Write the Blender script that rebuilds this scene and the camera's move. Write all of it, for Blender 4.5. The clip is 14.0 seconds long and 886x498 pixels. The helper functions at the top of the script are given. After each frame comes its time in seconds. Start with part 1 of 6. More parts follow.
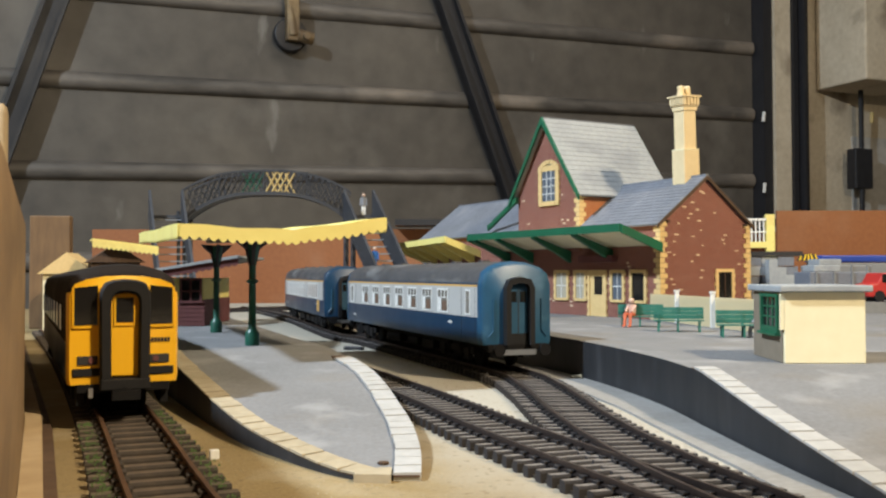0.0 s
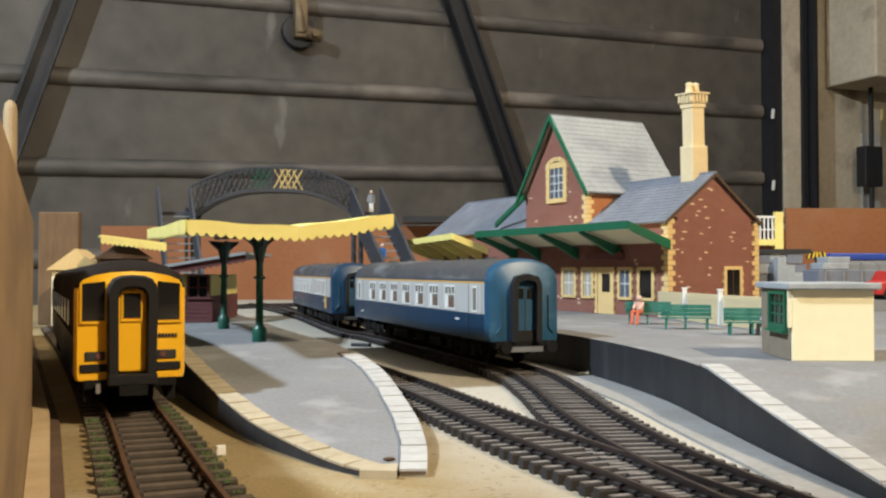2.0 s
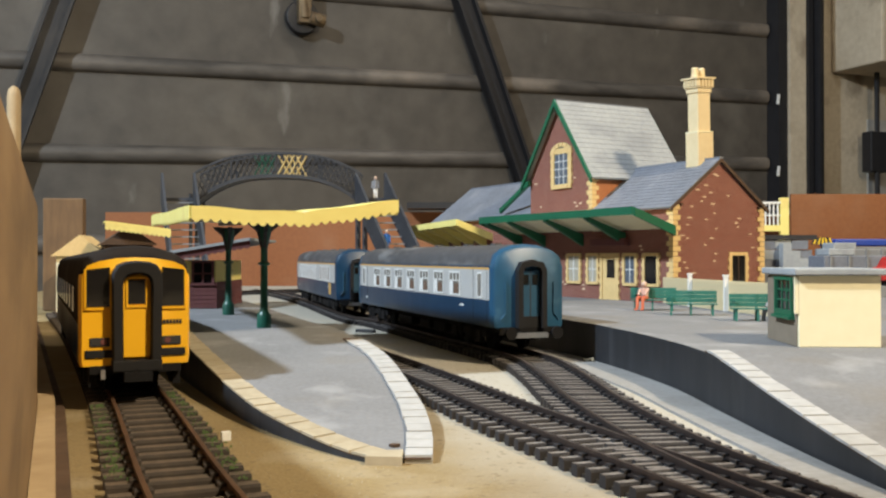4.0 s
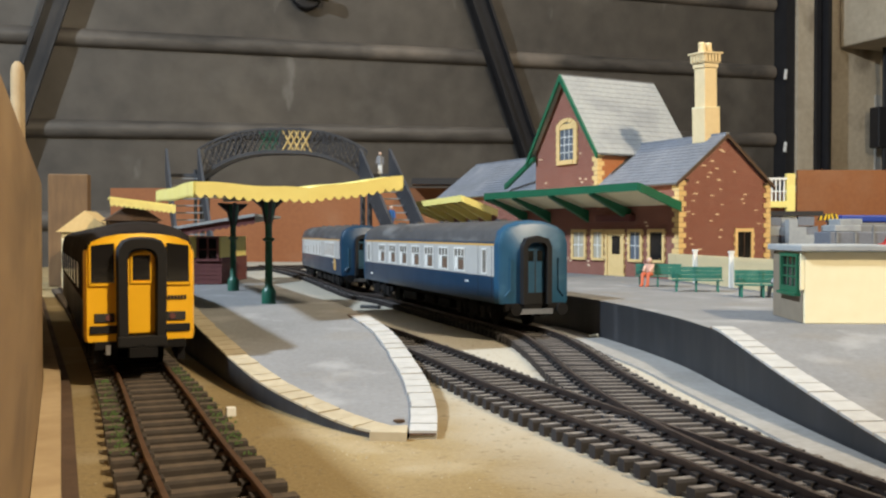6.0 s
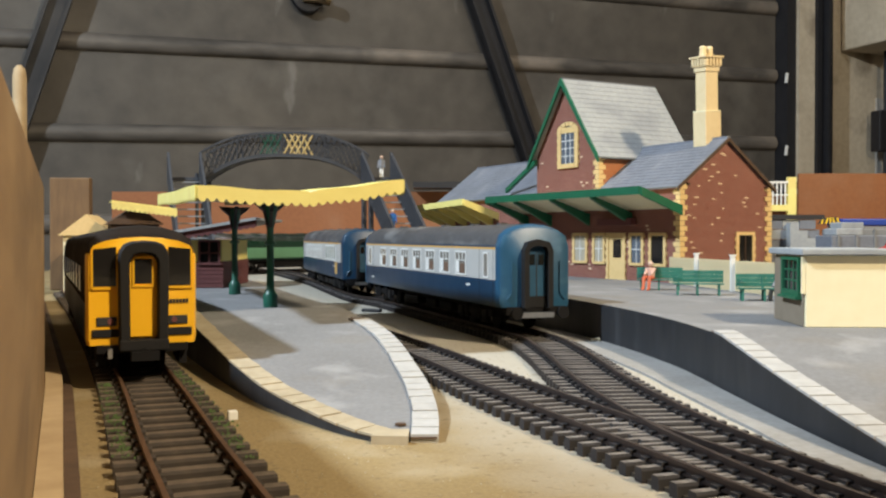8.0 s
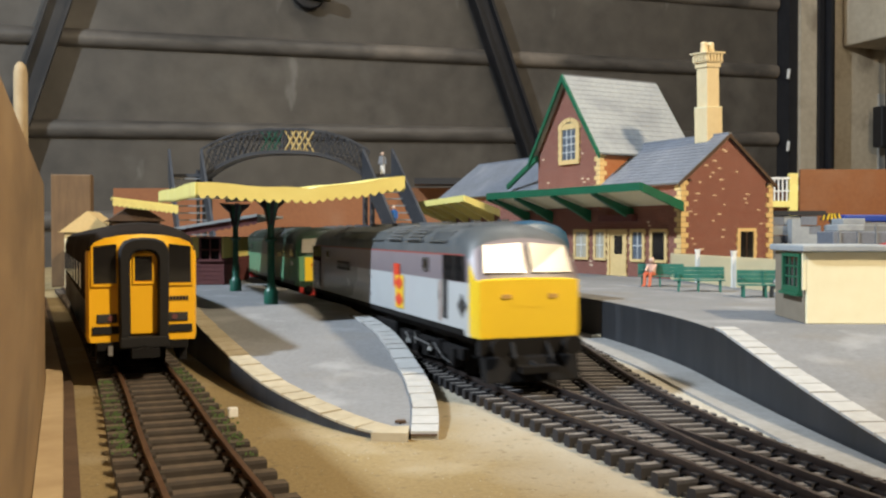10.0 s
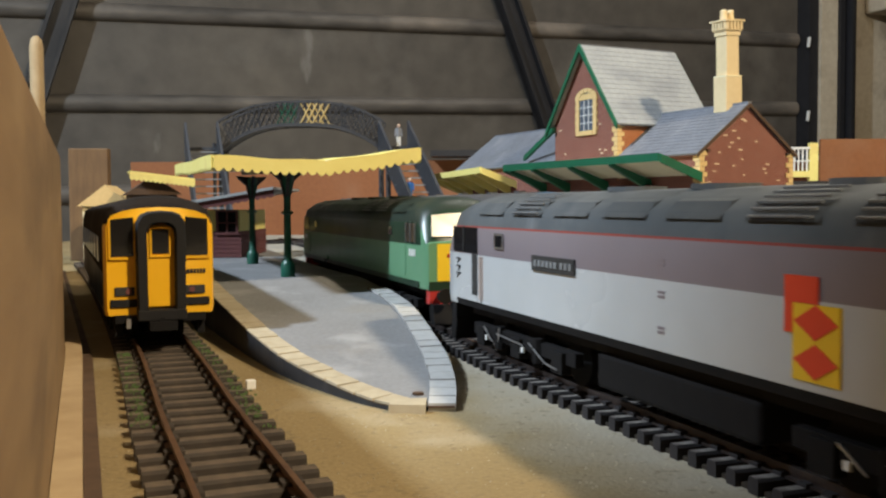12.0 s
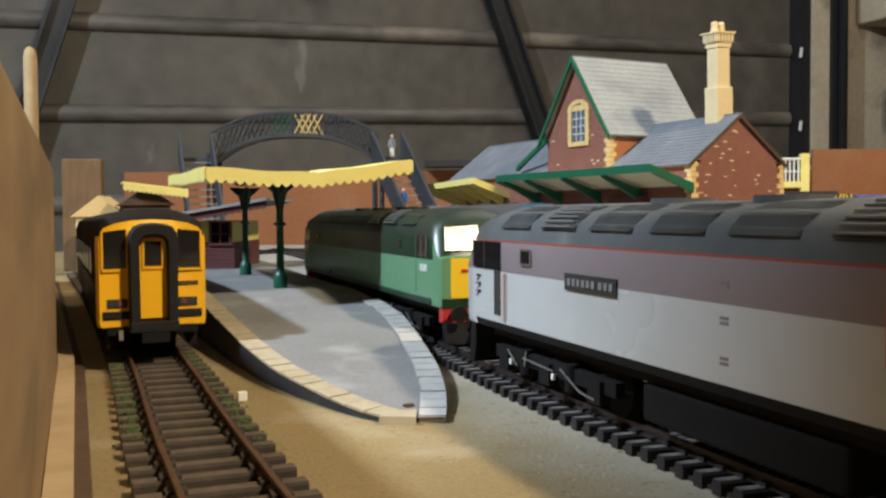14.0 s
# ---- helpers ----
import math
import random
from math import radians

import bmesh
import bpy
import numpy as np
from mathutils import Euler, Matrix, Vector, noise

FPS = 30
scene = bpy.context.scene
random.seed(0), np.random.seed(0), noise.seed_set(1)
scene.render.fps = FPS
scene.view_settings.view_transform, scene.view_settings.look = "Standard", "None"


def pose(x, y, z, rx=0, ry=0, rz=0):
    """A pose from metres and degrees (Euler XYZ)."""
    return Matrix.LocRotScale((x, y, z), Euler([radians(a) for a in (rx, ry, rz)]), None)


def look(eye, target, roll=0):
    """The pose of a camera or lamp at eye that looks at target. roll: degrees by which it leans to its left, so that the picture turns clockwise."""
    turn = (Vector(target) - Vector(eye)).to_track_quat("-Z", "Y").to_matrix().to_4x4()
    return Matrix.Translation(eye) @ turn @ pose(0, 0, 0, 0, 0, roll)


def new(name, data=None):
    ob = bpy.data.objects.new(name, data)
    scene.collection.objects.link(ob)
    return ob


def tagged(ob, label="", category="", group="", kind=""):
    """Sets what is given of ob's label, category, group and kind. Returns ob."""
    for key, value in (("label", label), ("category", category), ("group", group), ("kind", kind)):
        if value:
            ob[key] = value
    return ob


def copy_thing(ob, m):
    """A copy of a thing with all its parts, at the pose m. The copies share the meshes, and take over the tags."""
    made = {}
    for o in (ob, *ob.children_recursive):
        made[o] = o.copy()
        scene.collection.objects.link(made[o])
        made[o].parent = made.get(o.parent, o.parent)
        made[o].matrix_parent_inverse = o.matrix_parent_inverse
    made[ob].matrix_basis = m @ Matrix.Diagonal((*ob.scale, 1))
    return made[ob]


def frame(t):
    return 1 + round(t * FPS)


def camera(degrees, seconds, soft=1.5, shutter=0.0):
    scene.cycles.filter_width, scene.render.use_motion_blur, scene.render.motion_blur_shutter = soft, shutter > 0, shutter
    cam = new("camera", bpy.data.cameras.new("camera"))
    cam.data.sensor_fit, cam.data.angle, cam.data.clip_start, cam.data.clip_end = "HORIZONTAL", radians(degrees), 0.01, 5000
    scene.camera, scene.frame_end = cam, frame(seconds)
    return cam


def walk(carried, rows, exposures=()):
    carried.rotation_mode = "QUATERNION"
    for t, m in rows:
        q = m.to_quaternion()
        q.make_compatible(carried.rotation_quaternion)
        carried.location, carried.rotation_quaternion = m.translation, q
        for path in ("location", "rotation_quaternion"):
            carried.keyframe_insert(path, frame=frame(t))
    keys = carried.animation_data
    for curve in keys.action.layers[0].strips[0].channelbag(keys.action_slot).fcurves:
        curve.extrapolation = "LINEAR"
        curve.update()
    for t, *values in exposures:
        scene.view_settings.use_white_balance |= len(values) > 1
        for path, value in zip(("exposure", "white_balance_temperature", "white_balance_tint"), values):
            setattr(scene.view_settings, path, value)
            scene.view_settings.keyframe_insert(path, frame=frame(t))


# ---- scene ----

def path_rows():
    """Camera rows: seconds, x, y, z, tilt, lean, turn."""
    return [
        (0.0, 0.0000, -0.0022, 0.0507, 91.47, 0.14, -1.08),
        (0.5, 0.0002, -0.0024, 0.0506, 91.56, -0.00, -0.76),
        (1.0, 0.0002, -0.0022, 0.0508, 91.33, -0.02, -0.70),
        (1.5, -0.0001, -0.0020, 0.0506, 91.42, -0.08, -0.69),
        (2.0, 0.0004, -0.0020, 0.0505, 91.30, 0.02, -0.60),
        (4.5, 0.0000, -0.0004, 0.0504, 90.11, 0.02, -0.28),
        (5.0, 0.0001, -0.0001, 0.0504, 89.69, 0.01, -0.18),
        (5.5, -0.0001, 0.0002, 0.0504, 89.28, -0.02, -0.10),
        (6.0, 0.0002, 0.0001, 0.0504, 89.00, 0.01, -0.05),
        (6.5, 0.0000, -0.0001, 0.0505, 89.05, 0.01, -0.04),
        (7.0, 0.0003, -0.0005, 0.0505, 89.20, 0.03, 0.01),
        (7.5, -0.0000, -0.0000, 0.0505, 89.21, -0.00, -0.00),
        (8.0, 0.0001, -0.0003, 0.0505, 89.21, 0.01, 0.02),
        (10.5, 0.0006, 0.0001, 0.0507, 88.83, 0.11, 0.21),
        (11.0, 0.0005, 0.0009, 0.0502, 88.55, 0.30, 0.54),
        (11.5, 0.0006, 0.0012, 0.0502, 87.90, 0.36, 0.84),
        (12.0, 0.0005, 0.0015, 0.0504, 87.31, 0.34, 1.12),
        (12.5, 0.0004, 0.0011, 0.0504, 87.17, 0.27, 1.29),
        (13.0, 0.0003, 0.0017, 0.0503, 86.92, 0.25, 1.39),
        (13.5, 0.0007, 0.0008, 0.0504, 87.00, 0.20, 1.46),
        (13.8, 0.0010, 0.0004, 0.0507, 87.30, 0.25, 1.23),
        (14.0, 0.0016, -0.0004, 0.0513, 87.88, 0.36, 0.78),
    ]


cam = camera(50.4, 14.0, soft=2.3, shutter=0.5)
walk(cam, [(t, pose(x, y, z, a, b, c)) for t, x, y, z, a, b, c in path_rows()], exposures=((0.0, -0.04), (8.0, -0.05), (10.5, -0.1), (12.0, -0.2), (14.0, -0.2)))

# world: dim garage air
world = bpy.data.worlds.new("garage_air")
scene.world = world
world.use_nodes = True
world.node_tree.nodes["Background"].inputs[0].default_value = (0.55, 0.62, 0.75, 1)
world.node_tree.nodes["Background"].inputs[1].default_value = 0.008


def area_lamp(name, eye, target, size_x, size_y, watts, colour):
    data = bpy.data.lights.new(name, "AREA")
    data.shape, data.size, data.size_y = "RECTANGLE", size_x, size_y
    data.energy, data.color = watts, colour
    ob = new(name, data)
    ob.matrix_world = look(eye, target)
    return ob


# cold daylight from the left, cut off by the side board and an added blocking wall; a warm lamp over the right
# shoulder; an added fill over the rear
area_lamp("side_daylight", (-1.335, -0.20, 1.48), (0.05, 0.50, 0.0), 0.11, 0.11, 74.0, (0.74, 0.87, 1.0))
area_lamp("warm_lamp", (0.85, -0.42, 1.02), (0.05, 0.45, 0.0), 0.09, 0.09, 30.0, (1.0, 0.83, 0.58))
# unseen fill lamp added overhead to brighten the rear door and wall
area_lamp("rear_fill_lamp", (0.7, 1.4, 1.60), (0.7, 1.4, 0.0), 1.2, 0.08, 12.0, (1.0, 0.94, 0.84))

# ---- materials ----
def material(name, base, dark=None, rough=0.6, metal=0.0, scale=300.0, mix=0.5, bump=0.0, bump_scale=None, spec=0.5, stretch=(1, 1, 1), coarse=None):
    """A two-scale noise material in object space; scale is cycles per metre."""
    m = bpy.data.materials.new(name)
    m.use_nodes = True
    nt = m.node_tree
    n, l = nt.nodes, nt.links
    b = n["Principled BSDF"]
    b.inputs["Roughness"].default_value, b.inputs["Metallic"].default_value = rough, metal
    b.inputs["Specular IOR Level"].default_value = spec
    co = n.new("ShaderNodeTexCoord")
    mp = n.new("ShaderNodeMapping")
    mp.inputs["Scale"].default_value = stretch
    l.new(co.outputs["Object"], mp.inputs[0])
    fine, big = n.new("ShaderNodeTexNoise"), n.new("ShaderNodeTexNoise")
    fine.inputs["Scale"].default_value, big.inputs["Scale"].default_value = scale, coarse or scale / 7
    fine.inputs["Detail"].default_value, big.inputs["Detail"].default_value = 5, 4
    l.new(mp.outputs[0], fine.inputs[0]), l.new(mp.outputs[0], big.inputs[0])
    add = n.new("ShaderNodeMath")
    add.operation = "ADD"
    l.new(fine.outputs[0], add.inputs[0]), l.new(big.outputs[0], add.inputs[1])
    rng = n.new("ShaderNodeMapRange")
    rng.inputs[1].default_value, rng.inputs[2].default_value = 0.65, 1.35
    rng.inputs[4].default_value = mix
    l.new(add.outputs[0], rng.inputs[0])
    mx = n.new("ShaderNodeMix")
    mx.data_type = "RGBA"
    dark = dark or [v * 0.6 for v in base]
    mx.inputs[6].default_value, mx.inputs[7].default_value = (*base, 1), (*dark, 1)
    l.new(rng.outputs[0], mx.inputs[0]), l.new(mx.outputs[2], b.inputs["Base Color"])
    rr = n.new("ShaderNodeMapRange")
    rr.inputs[1].default_value, rr.inputs[2].default_value = 0.3, 0.7
    rr.inputs[3].default_value, rr.inputs[4].default_value = max(rough - 0.1, 0.02), min(rough + 0.12, 1)
    l.new(big.outputs[0], rr.inputs[0]), l.new(rr.outputs[0], b.inputs["Roughness"])
    if bump:
        bp = n.new("ShaderNodeBump")
        bp.inputs["Strength"].default_value, bp.inputs["Distance"].default_value = 0.6, bump
        l.new(fine.outputs[0], bp.inputs["Height"]), l.new(bp.outputs[0], b.inputs["Normal"])
    return m


M = {}
def add_mat(key, *a, **k):
    M[key] = material(key, *a, **k)


add_mat("sand", (0.315, 0.235, 0.118), (0.185, 0.132, 0.062), rough=0.95, scale=900, coarse=14, mix=0.8, bump=0.0006, spec=0.2)
add_mat("tarmac", (0.228, 0.229, 0.235), (0.148, 0.145, 0.144), rough=0.9, scale=700, coarse=22, mix=0.75, bump=0.0003, spec=0.2)
add_mat("slab", (0.45, 0.445, 0.435), (0.29, 0.28, 0.26), rough=0.85, scale=260, mix=0.7, bump=0.0002)
# tan copy of slab: warm light and shade put into its colour
add_mat("slab_stained", (0.42, 0.355, 0.245), (0.26, 0.21, 0.13), rough=0.9, scale=260, mix=0.7, bump=0.0002)
add_mat("dust", (0.30, 0.295, 0.285), (0.19, 0.18, 0.165), rough=0.95, scale=500, coarse=40, mix=0.8, bump=0.0003)
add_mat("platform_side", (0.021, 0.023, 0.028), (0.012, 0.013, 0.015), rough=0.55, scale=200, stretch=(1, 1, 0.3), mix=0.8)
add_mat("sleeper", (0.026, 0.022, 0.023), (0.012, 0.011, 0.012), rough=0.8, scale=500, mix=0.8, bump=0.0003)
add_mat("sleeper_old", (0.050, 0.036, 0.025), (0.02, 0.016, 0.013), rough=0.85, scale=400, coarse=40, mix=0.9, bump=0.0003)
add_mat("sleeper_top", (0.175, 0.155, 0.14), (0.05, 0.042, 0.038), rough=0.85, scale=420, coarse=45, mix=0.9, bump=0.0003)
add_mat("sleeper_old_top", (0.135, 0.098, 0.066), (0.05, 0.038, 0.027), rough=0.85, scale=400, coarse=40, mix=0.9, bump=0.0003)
# near-black colour that holds the shade between sleepers
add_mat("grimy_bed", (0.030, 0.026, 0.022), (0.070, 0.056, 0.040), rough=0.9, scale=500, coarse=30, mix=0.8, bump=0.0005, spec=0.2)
add_mat("rail_steel", (0.10, 0.078, 0.07), (0.045, 0.035, 0.033), rough=0.45, metal=0.7, scale=300, mix=0.8)
add_mat("rail_rust", (0.16, 0.085, 0.045), (0.07, 0.035, 0.02), rough=0.6, metal=0.4, scale=200, mix=0.9)
add_mat("plywood", (0.28, 0.178, 0.084), (0.16, 0.092, 0.042), rough=0.7, scale=160, coarse=9, stretch=(0.15, 0.15, 1), mix=0.8, bump=0.0003)
add_mat("pale_wood", (0.48, 0.36, 0.21), (0.31, 0.21, 0.11), rough=0.75, scale=120, mix=0.7, bump=0.0002)
add_mat("brown_ply", (0.20, 0.115, 0.05), (0.09, 0.05, 0.024), rough=0.7, scale=160, coarse=22, stretch=(1, 1, 0.25), mix=0.9, bump=0.0003)
add_mat("fence_cream", (0.66, 0.57, 0.36), (0.56, 0.46, 0.27), rough=0.7, scale=180, coarse=25, mix=0.7)
add_mat("hardboard", (0.30, 0.11, 0.035), (0.21, 0.07, 0.022), rough=0.65, scale=150, coarse=5, mix=0.8)
add_mat("door_steel", (0.122, 0.106, 0.088), (0.064, 0.056, 0.048), rough=0.6, scale=18, coarse=2.2, mix=1.0, bump=0.001)
add_mat("door_rib", (0.17, 0.15, 0.13), (0.035, 0.031, 0.028), rough=0.5, scale=40, coarse=4, mix=0.9, stretch=(0.3, 0.3, 1))
add_mat("black_iron", (0.022, 0.022, 0.026), (0.01, 0.01, 0.012), rough=0.5, scale=60, mix=0.7)
add_mat("concrete", (0.32, 0.28, 0.22), (0.20, 0.17, 0.13), rough=0.9, scale=60, coarse=6, mix=0.8, bump=0.002)
add_mat("masonry", (0.66, 0.58, 0.45), (0.46, 0.38, 0.27), rough=0.9, scale=60, coarse=6, mix=0.8, bump=0.002)
add_mat("plaster", (0.55, 0.53, 0.49), (0.36, 0.33, 0.29), rough=0.9, scale=40, coarse=5, mix=0.8, bump=0.002)
add_mat("rubber", (0.008, 0.008, 0.009), (0.016, 0.014, 0.014), rough=0.75, spec=0.3, scale=500, mix=0.6)
add_mat("underframe", (0.006, 0.006, 0.007), (0.012, 0.010, 0.009), rough=0.8, spec=0.2, scale=500, mix=0.7)
add_mat("yellow_end", (0.86, 0.46, 0.015), (0.79, 0.40, 0.012), rough=0.35, scale=120, mix=0.6)
add_mat("loco_yellow", (0.88, 0.60, 0.03), (0.80, 0.52, 0.025), rough=0.35, scale=120, mix=0.5)
add_mat("train_roof", (0.085, 0.085, 0.09), (0.045, 0.043, 0.042), rough=0.5, scale=250, coarse=30, mix=0.9)
add_mat("roof_brown", (0.022, 0.017, 0.014), (0.012, 0.010, 0.009), rough=0.9, spec=0.1, scale=250, mix=0.8)
add_mat("rail_blue", (0.006, 0.038, 0.085), (0.004, 0.026, 0.06), rough=0.35, scale=160, coarse=15, mix=0.7)
add_mat("end_blue", (0.017, 0.083, 0.16), (0.011, 0.056, 0.11), rough=0.45, scale=160, coarse=20, mix=0.8)
add_mat("coach_grey", (0.46, 0.46, 0.45), (0.38, 0.38, 0.37), rough=0.4, scale=150, mix=0.6)
add_mat("lining", (0.55, 0.33, 0.10), (0.45, 0.26, 0.08), rough=0.5, scale=200)
add_mat("white_trim", (0.78, 0.78, 0.76), (0.66, 0.66, 0.63), rough=0.5, scale=200)
add_mat("silver", (0.55, 0.55, 0.56), (0.4, 0.39, 0.37), rough=0.35, metal=0.9, scale=300)
add_mat("loco_upper", (0.225, 0.190, 0.205), (0.19, 0.16, 0.175), rough=0.35, scale=100, coarse=12, mix=0.7)
add_mat("loco_lower", (0.50, 0.52, 0.53), (0.44, 0.455, 0.46), rough=0.3, scale=100, coarse=12, mix=0.7)
add_mat("loco_roof", (0.06, 0.07, 0.078), (0.125, 0.13, 0.13), rough=0.5, scale=120, coarse=25, mix=0.7)
add_mat("faded_pink", (0.42, 0.33, 0.29), (0.38, 0.31, 0.28), rough=0.45, scale=200)
add_mat("louvre_grey", (0.17, 0.175, 0.18), (0.11, 0.115, 0.12), rough=0.5, scale=200)
add_mat("red_line", (0.25, 0.05, 0.04), (0.32, 0.05, 0.03), rough=0.5, scale=200)
add_mat("sector_red", (0.75, 0.07, 0.03), (0.66, 0.06, 0.03), rough=0.4, scale=200)
add_mat("sector_yellow", (0.85, 0.55, 0.03), (0.76, 0.48, 0.03), rough=0.4, scale=200)
add_mat("deep_green", (0.011, 0.036, 0.020), (0.008, 0.024, 0.014), rough=0.35, scale=150, mix=0.7)
add_mat("lime_green", (0.13, 0.30, 0.17), (0.11, 0.25, 0.14), rough=0.35, scale=150, mix=0.6)
add_mat("green_roof", (0.014, 0.026, 0.018), (0.025, 0.035, 0.026), rough=0.45, scale=150, mix=0.8)
add_mat("station_green", (0.01, 0.125, 0.06), (0.008, 0.085, 0.042), rough=0.5, scale=200, mix=0.7)
add_mat("post_green", (0.012, 0.10, 0.065), (0.008, 0.055, 0.036), rough=0.4, scale=300, mix=0.8)
add_mat("bench_green", (0.028, 0.165, 0.125), (0.018, 0.10, 0.078), rough=0.55, scale=300, mix=0.7)
add_mat("cream_yellow", (0.83, 0.73, 0.25), (0.75, 0.63, 0.19), rough=0.65, scale=200, coarse=30, mix=0.7)
add_mat("cream", (0.82, 0.75, 0.52), (0.73, 0.65, 0.42), rough=0.7, scale=180, coarse=25, mix=0.7)
add_mat("card_brown", (0.23, 0.19, 0.14), (0.17, 0.135, 0.095), rough=0.85, scale=180, coarse=25, mix=0.7)
add_mat("chimney_cream", (0.76, 0.62, 0.38), (0.67, 0.52, 0.29), rough=0.7, scale=180, coarse=25, mix=0.7)
add_mat("stone_buff", (0.74, 0.53, 0.24), (0.60, 0.41, 0.17), rough=0.8, scale=300, mix=0.7, bump=0.0002)
add_mat("stone_fleck", (0.72, 0.55, 0.38), (0.55, 0.36, 0.24), rough=0.85, scale=500, mix=0.7)
add_mat("slate", (0.185, 0.20, 0.235), (0.12, 0.13, 0.155), rough=0.75, scale=300, coarse=30, mix=0.9, bump=0.0003)
add_mat("slate_pale", (0.36, 0.38, 0.39), (0.26, 0.275, 0.29), rough=0.8, scale=300, coarse=25, mix=0.9, bump=0.0003)
add_mat("maroon", (0.15, 0.045, 0.04), (0.10, 0.03, 0.03), rough=0.7, scale=300, mix=0.7)
add_mat("timber_dark", (0.10, 0.055, 0.03), (0.05, 0.03, 0.018), rough=0.8, scale=300, mix=0.8)
add_mat("bridge_grey", (0.028, 0.03, 0.036), (0.05, 0.05, 0.055), rough=0.5, scale=300, mix=0.7)
add_mat("brass_fleck", (0.55, 0.42, 0.18), (0.40, 0.28, 0.10), rough=0.5, scale=300)
add_mat("figure_orange", (0.62, 0.16, 0.08), (0.5, 0.12, 0.06), rough=0.6, scale=400)
add_mat("figure_pale", (0.62, 0.40, 0.32), (0.5, 0.30, 0.24), rough=0.6, scale=400)
add_mat("figure_grey", (0.25, 0.26, 0.28), (0.16, 0.16, 0.18), rough=0.6, scale=400)
add_mat("figure_blue", (0.03, 0.16, 0.50), (0.02, 0.10, 0.36), rough=0.6, scale=400)
add_mat("skin_tone", (0.60, 0.42, 0.32), (0.5, 0.34, 0.25), rough=0.6, scale=400)
add_mat("bright_blue", (0.025, 0.06, 0.32), (0.02, 0.045, 0.24), rough=0.4, scale=200)
add_mat("bright_red", (0.45, 0.03, 0.025), (0.35, 0.02, 0.02), rough=0.4, scale=200)
add_mat("grey_plastic", (0.22, 0.225, 0.23), (0.15, 0.155, 0.16), rough=0.6, scale=200, mix=0.7)
add_mat("moss", (0.07, 0.12, 0.03), (0.04, 0.07, 0.02), rough=0.95, scale=900, mix=0.8)
add_mat("hook_metal", (0.26, 0.19, 0.10), (0.12, 0.08, 0.05), rough=0.6, metal=0.4, scale=60, mix=0.9)
add_mat("interior_dark", (0.03, 0.028, 0.026), (0.02, 0.019, 0.018), rough=0.8, scale=200)
add_mat("seat_brown", (0.14, 0.08, 0.05), (0.09, 0.05, 0.03), rough=0.8, scale=200)


def glass_material(name, tint, rough=0.08):
    m = bpy.data.materials.new(name)
    m.use_nodes = True
    b = m.node_tree.nodes["Principled BSDF"]
    b.inputs["Base Color"].default_value = (*tint, 1)
    b.inputs["Roughness"].default_value = rough
    b.inputs["Specular IOR Level"].default_value = 0.6
    return m


M["dark_glass"] = glass_material("dark_glass", (0.014, 0.013, 0.013))
M["pale_glass"] = glass_material("pale_glass", (0.42, 0.38, 0.30), 0.2)
M["blue_glass"] = glass_material("blue_glass", (0.10, 0.12, 0.15), 0.1)


def brick_material(name, a, b2, mortar):
    m = material(name, a, b2, rough=0.85, scale=400, mix=0.6)
    nt = m.node_tree
    n, l = nt.nodes, nt.links
    co = n.new("ShaderNodeTexCoord")
    sep, comb, sm = n.new("ShaderNodeSeparateXYZ"), n.new("ShaderNodeCombineXYZ"), n.new("ShaderNodeMath")
    l.new(co.outputs["Object"], sep.inputs[0])
    l.new(sep.outputs[0], sm.inputs[0]), l.new(sep.outputs[1], sm.inputs[1])
    l.new(sm.outputs[0], comb.inputs[0]), l.new(sep.outputs[2], comb.inputs[1])
    br = n.new("ShaderNodeTexBrick")
    br.inputs["Color1"].default_value, br.inputs["Color2"].default_value, br.inputs["Mortar"].default_value = (*a, 1), (*b2, 1), (*mortar, 1)
    br.inputs["Scale"].default_value = 1.0
    br.inputs["Brick Width"].default_value, br.inputs["Row Height"].default_value = 0.0034, 0.0013
    br.inputs["Mortar Size"].default_value = 0.00017
    br.inputs["Bias"].default_value = -0.1
    l.new(comb.outputs[0], br.inputs["Vector"])
    b = n["Principled BSDF"]
    old = b.inputs["Base Color"].links[0].from_socket
    mx = n.new("ShaderNodeMix")
    mx.data_type = "RGBA"
    mx.inputs[0].default_value = 0.65
    l.new(old, mx.inputs[6]), l.new(br.outputs[0], mx.inputs[7]), l.new(mx.outputs[2], b.inputs["Base Color"])
    return m


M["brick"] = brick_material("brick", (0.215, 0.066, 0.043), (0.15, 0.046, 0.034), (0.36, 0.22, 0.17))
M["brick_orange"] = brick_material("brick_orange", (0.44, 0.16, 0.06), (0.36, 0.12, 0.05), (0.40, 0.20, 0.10))


